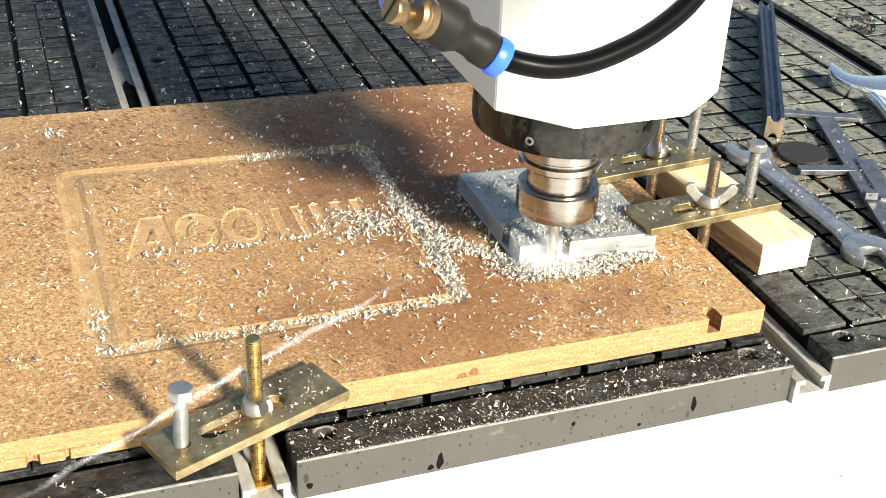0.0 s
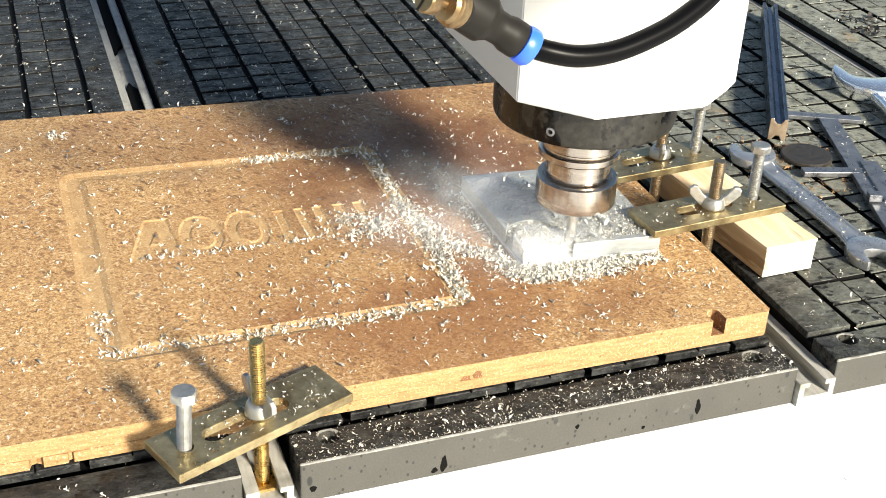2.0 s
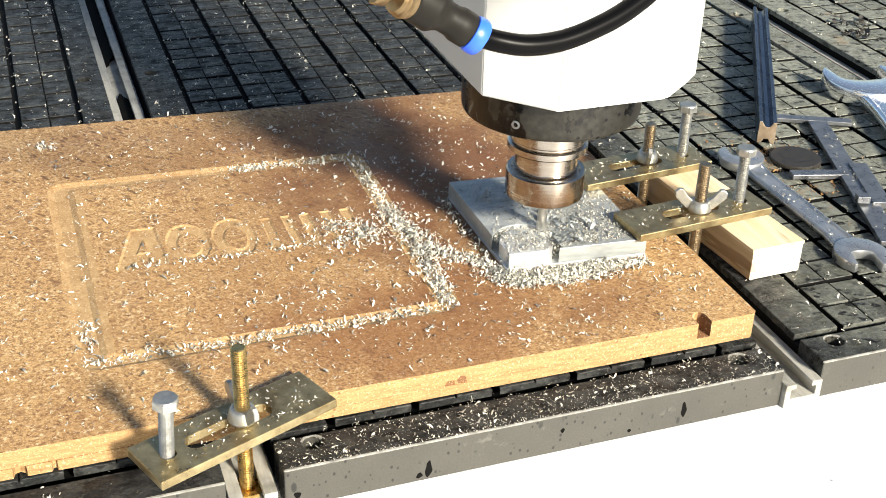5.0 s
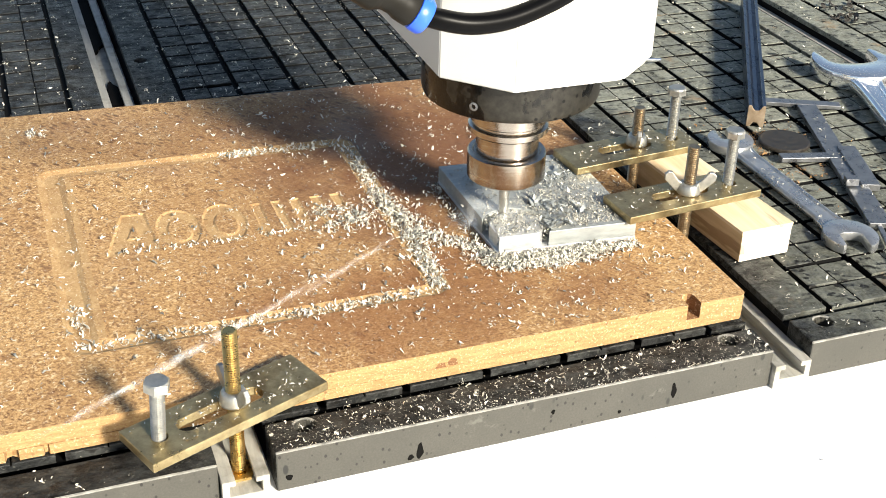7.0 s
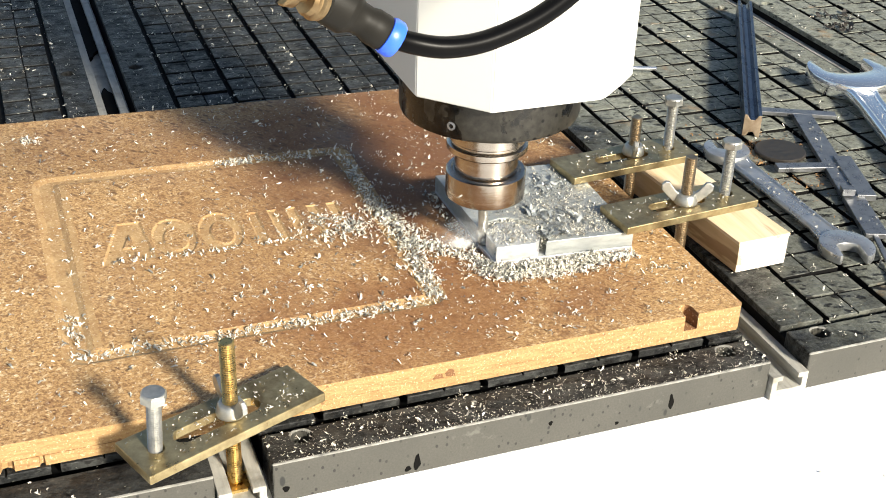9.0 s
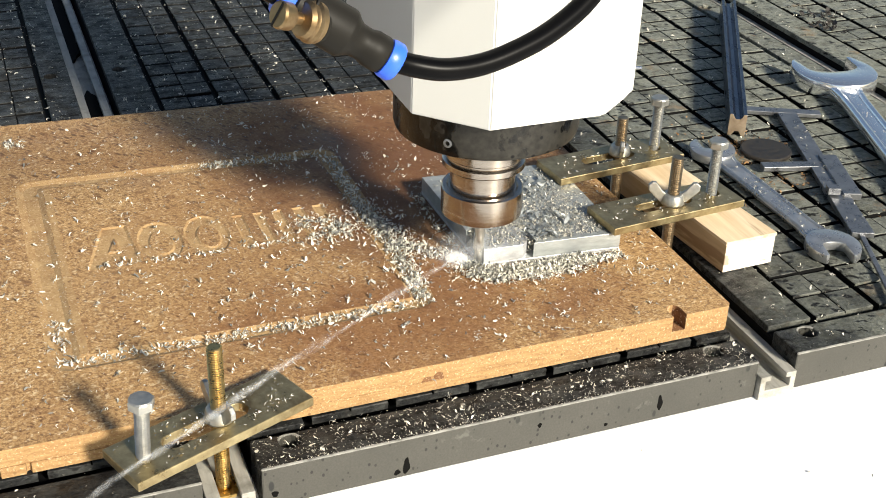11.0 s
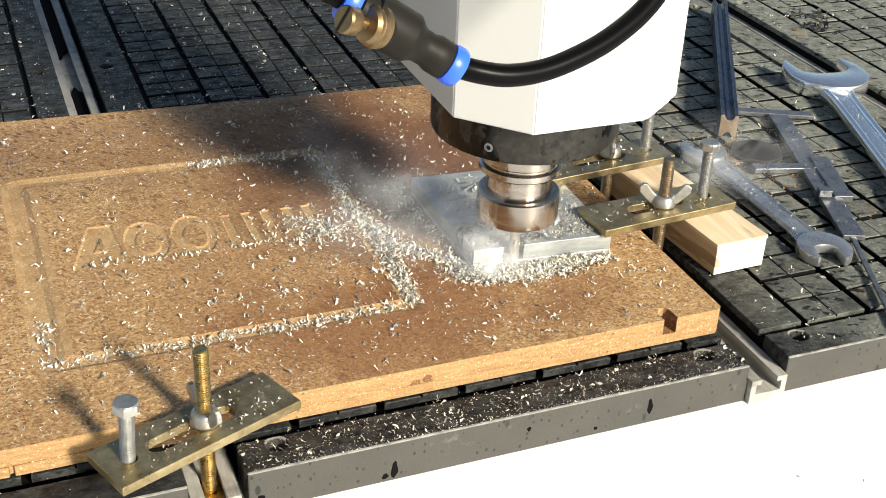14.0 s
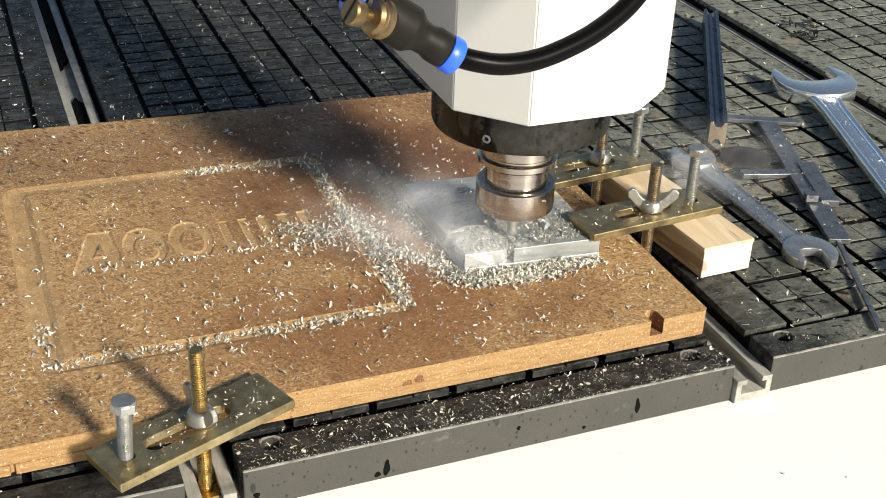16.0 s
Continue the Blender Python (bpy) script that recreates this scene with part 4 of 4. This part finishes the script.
    r = np.hypot(top[:, 0] - CX, top[:, 1] - CY)
    dens = np.where(r < 0.0152, 0.95, np.where((r > 0.0200), np.exp(-((top[:, 0] - 0.208) ** 2 + (top[:, 1] - 0.125) ** 2) / 0.0011) * 0.85 + 0.22, 0))
    top = top[(rng.random(9500) < dens) & (top[:, 1] > 0.110 - 0.08 * (top[:, 0] - 0.154))]
    g = rng.uniform(0, 2 * np.pi, 1300)
    wide = 0.0177 + rng.uniform(-0.0018, 0.0018, 1300)
    ring = np.c_[CX + wide * np.cos(g), CY + wide * np.sin(g), 0.0215 + 0.0078 * rng.random(1300) ** 0.6]
    ring = ring[(ring[:, 0] > 0.1555) & (ring[:, 1] > 0.1095)]
    flakes("slot_chips", ring, rng.uniform(0.001, 0.003, len(ring)), "fine chips packed into the milled ring slot", 12)
    k = np.concatenate([heap(rng, 30, [(0.628, 0.462), (0.652, 0.452)], 0.006, 0.003, 0.0), heap(rng, 26, [(0.612, 0.436), (0.630, 0.424)], 0.005, 0.003, 0.0)])
    c = np.c_[rng.normal(0.408, 0.028, 420), rng.normal(0.205, 0.038, 420), np.zeros(420)]
    c = c[c[:, 0] > 0.345]
    flakes("wood_crumbs", c, 0.0008 + 0.0035 * rng.random(len(c)) ** 2, "rusty brown crumbs lying among the tools", 14, metal=RUST)
    g = rng.uniform(0.2, 3.6, 330)
    wide = 0.0195 + np.abs(rng.normal(0, 0.0028, 330))
    c = np.c_[0.421 + wide * np.cos(g), 0.2205 + wide * np.sin(g), np.zeros(330)]
    flakes("rust_crumbs", c, 0.0006 + 0.0022 * rng.random(330) ** 2, "rusty crumbs lying round a steel disc", 15, metal=RUST)
    flakes("dark_shavings", k, rng.uniform(0.004, 0.011, len(k)), "thin black plastic shavings lying on the table", 13, metal=GRIME)
    flakes("plate_chips", top, 0.0007 + 0.0020 * rng.random(len(top)) ** 1.6, "loose grey chips lying on the aluminium plate", 4, metal=GREY_CHIPS)
    torn = np.concatenate([heap(rng, 70, [(0.172, 0.178), (0.205, 0.170), (0.222, 0.168)], 0.007, 0.002, 0.030), heap(rng, 60, [(0.190, 0.140), (0.205, 0.125), (0.190, 0.112)], 0.006, 0.002, 0.030)])
    torn = np.concatenate([torn, heap(rng, 16, [(0.187, 0.108), (0.189, 0.118)], 0.0012, 0.001, 0.0295)])
    torn = torn[(torn[:, 0] < 0.236) & (torn[:, 1] < 0.195) & (torn[:, 1] > 0.108)]
    flakes("torn_foil", torn, rng.uniform(0.003, 0.009, len(torn)), "torn strips of grey aluminium foil on the plate", 31, metal=ALU)
    # on the table plates
    t = np.c_[rng.uniform(-0.2, 0.75, 5200), rng.uniform(0.002, 0.72, 5200), np.zeros(5200)]
    on_plate = np.zeros(len(t), bool)
    for x0, _ in SLABS:
        on_plate |= (t[:, 0] > x0 + 0.003) & (t[:, 0] < x0 + WIDTH - 0.003)
    free = on_plate & ~((t[:, 0] < 0.27) & (t[:, 1] > 0.027) & (t[:, 1] < 0.40)) & ~((t[:, 0] > 0.286) & (t[:, 0] < 0.34) & (t[:, 1] > 0.08) & (t[:, 1] < 0.21))
    p = np.where(t[:, 1] < 0.027, 0.8, np.where((t[:, 0] > 0.29) & (t[:, 1] < 0.3), 0.45, np.where(t[:, 0] < 0.15, 0.62, 0.36)))
    t = t[free & (rng.random(len(t)) < p)]
    flakes("table_chips", t, (0.001 + 0.0034 * rng.random(len(t)) ** 1.6) * np.where(t[:, 1] < 0.027, 0.72, 1.0), "aluminium chips strewn over the black table plates", 6)
    at = t[rng.choice(len(t), 200, replace=False)]
    clump = np.repeat(at, 4, 0)
    clump[:, :2] += rng.normal(0, 0.0012, (len(clump), 2))
    clump[:, 2] += 0.0008 * rng.random(len(clump))
    flakes("clumped_chips", clump, rng.uniform(0.0014, 0.0032, len(clump)), "small clumps of aluminium chips on the table plates", 52, tumble=0.7)
    f = np.c_[rng.uniform(0.0, 0.27, 330), 0.001 + 0.020 * rng.random(330), np.zeros(330)]
    flakes("front_edge_chips", f, 0.0009 + 0.0032 * rng.random(len(f)) ** 1.8, "aluminium chips lying on the table's front strip", 7)
    s = np.c_[rng.uniform(-0.06, 0.026, 210), rng.uniform(-0.012, 0.012, 210)]
    a = radians(21.5)
    s = np.c_[-0.0195 + (s[:, 0] + 0.017) * math.cos(a) - s[:, 1] * math.sin(a), 0.0125 + (s[:, 0] + 0.017) * math.sin(a) + s[:, 1] * math.cos(a), np.full(210, 0.0232)]
    s = s[np.hypot(s[:, 0] + 0.0515, s[:, 1]) > 0.009]
    flakes("clamp_chips", s, 0.0008 + 0.0020 * rng.random(len(s)), "small chips on the front clamp plate", 8)
    w = np.c_[rng.uniform(0.235, 0.32, 520), rng.uniform(0.1, 0.2, 520), np.full(520, 0.0352)]
    w = w[(np.abs(w[:, 1] - (0.1135 + 0.0875 * (w[:, 0] - 0.2305))) < 0.013) | (np.abs(w[:, 1] - (0.18 + 0.0963 * (w[:, 0] - 0.2285))) < 0.013)]
    flakes("clamp_chips", w, 0.0006 + 0.0022 * rng.random(len(w)) ** 1.5, "small chips on the rear clamp plates", 9)
    for p0, p1, w, z, m, what in (((0.381, 0.21), (0.379, 0.105), 0.007, 0.0062, 46, "small spanner"), ((0.468, 0.258), (0.410, 0.100), 0.006, 0.0047, 44, "caliper"), ((0.530, 0.265), (0.497, 0.17), 0.005, 0.0092, 20, "large spanner")):
        f = rng.random(m)
        q = np.c_[p0[0] + (p1[0] - p0[0]) * f + rng.uniform(-w, w, m), p0[1] + (p1[1] - p0[1]) * f, np.full(m, z)]
        flakes("tool_chips", q, rng.uniform(0.001, 0.003, m), "small chips lying on the " + what, 20 + m)
    d = np.c_[rng.uniform(0.0, 0.268, 1500), 0.001 + 0.0225 * rng.random(1500), np.zeros(1500)]
    flakes("chip_dust", d, 0.0003 + 0.0009 * rng.random(len(d)), "fine pale chip dust on the table's front strip", 41)
    d = np.c_[rng.uniform(-0.2, 0.266, 3400), rng.uniform(0.032, 0.37, 3400), np.full(3400, TOP)]
    d = d[~((d[:, 0] > 0.15) & (d[:, 0] < 0.243) & (d[:, 1] > 0.098) & (d[:, 1] < 0.205))]
    flakes("chip_dust", d, 0.0004 + 0.0010 * rng.random(len(d)), "fine pale chip dust on the fibreboard", 42)
    d = np.concatenate([np.c_[rng.uniform(-0.29, 0.268, 3200), rng.uniform(0.38, 0.75, 3200), np.zeros(3200)], np.c_[rng.uniform(0.297, 0.56, 1500), rng.uniform(0.004, 0.5, 1500), np.zeros(1500)]])
    d = d[(d[:, 0] < -0.03) | (d[:, 0] > 0.002)]
    flakes("chip_dust", d, 0.0005 + 0.0016 * rng.random(len(d)), "fine pale chip dust on the black plates", 43)
    e = np.c_[rng.uniform(0.002, 0.268, 420), 0.0006 + 0.0020 * rng.random(420) ** 2, np.zeros(420)]
    flakes("chip_dust", e, 0.0004 + 0.0013 * rng.random(420) ** 2, "fine chips caught along the table's front edge", 44)
    b = np.c_[rng.uniform(0.0, 0.3, 7), rng.uniform(-0.1, -0.006, 7), np.full(7, BED)]
    flakes("bed_chips", b, rng.uniform(0.001, 0.003, len(b)), "single chips on the white bed", 10)


all_chips()


# ---- mist ----
PUFF_SHEET = mat_mist("mist_puff", 0.30, 24, (0.066, 0.036))
BURST_SHEET = mat_mist("mist_burst", 0.52, 55, (0.024, 0.014))
SPRAY_SHEET = mat_mist("spray_streak", 0.50, 75, (0.062, 0.0028))


def sheet(w, h, seed, ripple, nx=14, nz=8):
    """A rippled upright sheet round its own middle."""
    bm = bmesh.new()
    grid = [[bm.verts.new((w * (2 * i / nx - 1), ripple * noise.noise(Vector((i * 0.35 + seed, k * 0.4, seed * 3.1))), h * (2 * k / nz - 1))) for i in range(nx + 1)] for k in range(nz + 1)]
    for k in range(nz):
        for i in range(nx):
            bm.faces.new((grid[k][i], grid[k][i + 1], grid[k + 1][i + 1], grid[k + 1][i]))
    return bm


def mist_puff(seed):
    ob = link_mesh("mist_puff", sheet(0.066, 0.036, seed, 0.014), PUFF_SHEET, None, "", True)
    return tagged(ob, "thin grey cutting mist drifting beside the spindle", "mist", "drifting mist")


def mist_burst(seed):
    ob = link_mesh("mist_burst", sheet(0.024, 0.014, seed, 0.006), BURST_SHEET, None, "", True)
    return tagged(ob, "dense white coolant mist bursting at the cutter", "mist", "bursting mist")


def spray(seed):
    ob = link_mesh("spray_streak", sheet(0.062, 0.0030, seed, 0.002, 24, 4), SPRAY_SHEET, None, "", True)
    return tagged(ob, "fine white streak of coolant spray in the air", "spray", "coolant spray")


def flying_chip(seed):
    rng = random.Random(seed)
    bm = bmesh.new()
    n, size = 5, 0.0034 * rng.uniform(0.7, 1.2)
    rows = [[bm.verts.new((size * (i / n - 0.5), 0.25 * size * (j - 0.5) * (1 + 0.4 * rng.random()), 0.3 * size * math.sin(math.pi * i / n) + 0.0002 * j)) for j in (0, 1)] for i in range(n + 1)]
    for a, b in zip(rows, rows[1:]):
        bm.faces.new((a[0], b[0], b[1], a[1]))
    return tagged(link_mesh("flying_chip", bm, CHIPS), "small bright aluminium chip thrown off the cutter", "metal chip", "flying chips")


thrown = [flying_chip(k) for k in range(8)]
puffs = [mist_puff(1.0 + 2.7 * k) for k in range(4)]
bursts = [mist_burst(3.0 + 2.3 * k) for k in range(2)]
streaks = [spray(0.5 + 1.9 * k) for k in range(4)]


# ---- squares of the table plates ----
def plate_squares():
    # deep gaps between squares, wide along the table and narrower across it; slits between the pads of a square
    W, D = PX - 0.0042, PY - 0.0032
    thin, slit, shallow = 0.0008, 0.0019, 0.0014
    w, d = (W - thin) / 2, (D - slit) / 2

    def four_pads(front):
        """One square of the grid: four low pads parted by shallow slits, with short black boxes painting deeper shade.
        """
        bm = bmesh.new()
        for a in (-1, 1):
            for b in (-1, 1):
                x, y, low = a * (w + thin) / 2, b * (d + slit) / 2, 0.00012 * (a + 1) + 0.0002 * (b * a + 1)
                pad = box(-w / 2, w / 2, -d / 2, d / 2, -shallow - 0.0004, 0)
                top = [e for e in pad.edges if all(v.co.z > -1e-6 for v in e.verts)]
                bmesh.ops.bevel(pad, geom=top, offset=0.0004, segments=1, affect="EDGES")
                moved(pad, Matrix.Translation((x, y, -low)))
                me = bpy.data.meshes.new("pad")
                pad.to_mesh(me)
                pad.free()
                bm.from_mesh(me)
                bpy.data.meshes.remove(me)
        box(-W / 2 + 0.0001, W / 2 - 0.0001, -D / 2 + 0.0001, D / 2 - 0.0001, -DEEP, -shallow, bm=bm)
        bm.normal_update()
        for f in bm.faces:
            # side walls and slit floors are painted dark, as if in shade
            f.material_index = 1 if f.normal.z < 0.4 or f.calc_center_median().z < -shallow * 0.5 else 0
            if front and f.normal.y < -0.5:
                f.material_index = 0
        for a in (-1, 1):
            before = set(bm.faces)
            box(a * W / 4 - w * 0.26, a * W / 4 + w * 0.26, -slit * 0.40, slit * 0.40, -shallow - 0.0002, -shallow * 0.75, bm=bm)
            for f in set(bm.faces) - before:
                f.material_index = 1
        me = bpy.data.meshes.new("square")
        bm.to_mesh(me)
        bm.free()
        me.materials.append(PLATE_TILE)
        me.materials.append(PLATE_GAP_SHADE)
        return me

    shared, foremost = four_pads(False), four_pads(True)
    rows = int((LENGTH - FIRST - 0.03) / PY)
    for body, (x0, _) in zip(plates, SLABS):
        rest = bmesh.new()
        for j in range(rows):
            for i in range(5):
                x, y = x0 + BORDER + (i + 0.5) * PX, FIRST + (j + 0.5) * PY
                if y < 0.76:
                    ob = new("square", foremost if j == 0 else shared)
                    ob.parent = body
                    proud = 0.0025 if x < 0.27 and y < 0.37 else 0.0  # the squares that carry the board
                    ob.location = (x, y, proud + random.uniform(-0.0003, 0.0001))
                    ob.rotation_euler = (random.uniform(-0.010, 0.010), random.uniform(-0.010, 0.010), 0)
                    continue
                for a in (-1, 1):
                    for b in (-1, 1):
                        px, py = x + a * (w + thin) / 2, y + b * (d + slit) / 2
                        box(px - w / 2, px + w / 2, py - d / 2, py + d / 2, -DEEP, 0, bm=rest)
        tagged(part("far_squares", rest, PLATE_TILE, body), kind="stuff")


plate_squares()


# ---- what moves ----
SPINDLE = [
    (0.0, 0.172, 0.1024, -0.0), (0.5, 0.1765, 0.1036, -0.0001), (1.0, 0.18, 0.105, -0.0002), (1.5, 0.1836, 0.1087, -0.0003),
    (2.0, 0.1862, 0.1135, -0.0004), (2.5, 0.1876, 0.1173, -0.0005), (3.0, 0.1879, 0.1215, -0.0006), (3.5, 0.1871, 0.1238, -0.0007),
    (4.0, 0.1863, 0.1261, -0.0008), (4.5, 0.1853, 0.1282, -0.0009), (5.0, 0.1839, 0.1302, -0.001), (5.5, 0.1813, 0.131, -0.0011),
    (6.0, 0.1774, 0.1342, -0.0012), (6.5, 0.1737, 0.1364, -0.0013), (7.0, 0.1693, 0.137, -0.0014), (7.5, 0.1651, 0.1365, -0.0015),
    (8.0, 0.1616, 0.1356, -0.0016), (8.5, 0.1582, 0.1328, -0.0017), (9.0, 0.1554, 0.13, -0.0018), (9.5, 0.1539, 0.126, -0.0019),
    (10.0, 0.1525, 0.1216, -0.002), (10.5, 0.1526, 0.117, -0.0021), (11.0, 0.1538, 0.1125, -0.0022), (11.5, 0.1562, 0.1086, -0.0023),
    (12.0, 0.16, 0.1059, -0.0024), (12.5, 0.1637, 0.1033, -0.0025), (13.0, 0.1683, 0.1021, -0.0026), (13.5, 0.1724, 0.1021, -0.0027),
    (14.0, 0.177, 0.103, -0.0028), (14.5, 0.1809, 0.1063, -0.0029), (15.0, 0.1844, 0.109, -0.003), (15.5, 0.1867, 0.1133, -0.0031),
    (16.0, 0.1883, 0.1179, -0.0032),
]


# gusts of spray by half seconds: where the jet begins and ends
GUSTS = {
    0: (-0.104, -0.040, 0.070, 0.080), 1: (-0.068, -0.058, 0.122, 0.082), 2: (-0.072, -0.048, 0.120, 0.076), 3: (-0.070, -0.050, 0.121, 0.080),
    5: (-0.076, -0.031, 0.118, 0.090), 6: (-0.058, -0.052, 0.120, 0.081), 7: (-0.065, -0.046, 0.112, 0.085), 9: (-0.075, -0.040, 0.105, 0.088),
    11: (-0.079, -0.034, 0.099, 0.091), 12: (-0.116, -0.041, 0.134, 0.137), 14: (-0.093, -0.019, 0.088, 0.114), 15: (-0.113, -0.049, 0.152, 0.139),
    16: (-0.115, -0.044, 0.130, 0.118), 17: (-0.083, -0.046, 0.145, 0.121), 20: (-0.080, -0.046, 0.140, 0.115), 22: (-0.070, -0.048, 0.135, 0.100),
    24: (0.020, 0.015, 0.128, 0.090), 25: (-0.063, -0.050, 0.129, 0.090), 30: (0.030, 0.020, 0.130, 0.090), 31: (0.000, -0.004, 0.125, 0.088),
}


def motions():
    walk(the_spindle, [(t, pose(x, y, z)) for t, x, y, z in SPINDLE])
    # mist hangs behind the housing, and is blown out beside the cutter while it plunges into the edge
    rest = (0.205, 0.285, 0.245)
    for k, ob in enumerate(puffs):
        rows = []
        for step in range(33):
            t = step / 2
            thick = 0.5 < t < (2.8, 2.3, 2.3, 0.0)[k] or t > (11.3, 12.2, 12.2, 12.0)[k]
            if thick:
                drift = (0.37 * step + 0.31 * k) % 1.0
                x, y, z = ((0.150, 0.094, 0.046), (0.108, 0.118, 0.050), (0.140, 0.150, 0.052), (0.330, 0.130, 0.048))[k]
                spot = (x + 0.010 - 0.020 * drift, y + 0.006 * math.sin(step + 2 * k), z + 0.008 * drift)
            else:
                spot = (rest[0] + 0.008 * math.sin(step + k), rest[1] + 0.01 * k, rest[2])
            rows.append((t, pose(*spot, 0, 6 * math.sin(0.8 * step + k), -20 + 5 * math.sin(step * 0.6 + k))))
        walk(ob, rows)
    # a dense burst stays at the cutter, fuller while it works at the front edge
    for k, ob in enumerate(bursts):
        rows = []
        for step in range(33):
            t = step / 2
            x, y = next((a[1], a[2]) for a in SPINDLE if a[0] >= min(t, 16.0) - 1e-6)
            full = t < 2.8 or t > 11.6
            out = (-0.004 - 0.009 * k + 0.006 * math.sin(1.9 * step + k), -0.006 - 0.003 * k) if full else (-0.006 - 0.006 * k, -0.001 + 0.005 * k)
            rows.append((t, pose(x + out[0], y + out[1], 0.029 + 0.002 * math.sin(2.3 * step + 2 * k) - (0 if full else 0.004), 0, 9 * math.sin(1.3 * step + k), -20 + 8 * math.sin(step + k))))
        walk(ob, rows)
    # chips are thrown off the cutter again and again
    for k, ob in enumerate(thrown):
        way, fast = 2.4 * k, 0.07 + 0.02 * (k % 4)
        rows = []
        for step in range(161):
            t = step / 10
            u = (0.9 * t + 0.29 * k) % 1.0
            x = 0.172 + fast * u * math.cos(way) * (1.6 if math.cos(way) < 0 else 0.7)
            y = 0.100 + fast * u * 0.7 * math.sin(way) - 0.03 * u
            rows.append((t, pose(x, y, 0.031 + 0.16 * u - 0.17 * u * u, 40 * math.sin(3 * step + k), 40 * math.cos(2 * step), 70 * math.sin(step + k))))
        walk(ob, rows)
    # the spray jet comes in gusts from beside the front clamp towards the cutter; between gusts it falls back
    for k, ob in enumerate(streaks):
        rows = []
        for step in range(33):
            gust = GUSTS.get(step)
            ax, ay, bx, by = gust or (-0.093, -0.045, 0.130, 0.105)
            a, b = Vector((ax, ay, 0.050)), Vector((bx, by, 0.034))
            f = 0.14 + 0.24 * k + 0.05 * math.sin(1.9 * step + 1.7 * k) - (0 if gust else 2.2)
            p = a.lerp(b, f)
            turn, dip = math.degrees(math.atan2(by - ay, bx - ax)), math.degrees(math.atan2(a.z - b.z, (b - a).xy.length))
            rows.append((step / 2, pose(p.x, p.y, p.z + 0.002 * math.sin(2.3 * step + k), 0, dip + 0.8 * math.sin(step + k), turn + 1.0 * math.sin(1.7 * step + k))))
        walk(ob, rows)
    walk(the_cutter, [(k / 10, pose(0, 0, 0, 0, 0, 80 * k)) for k in range(161)])


motions()
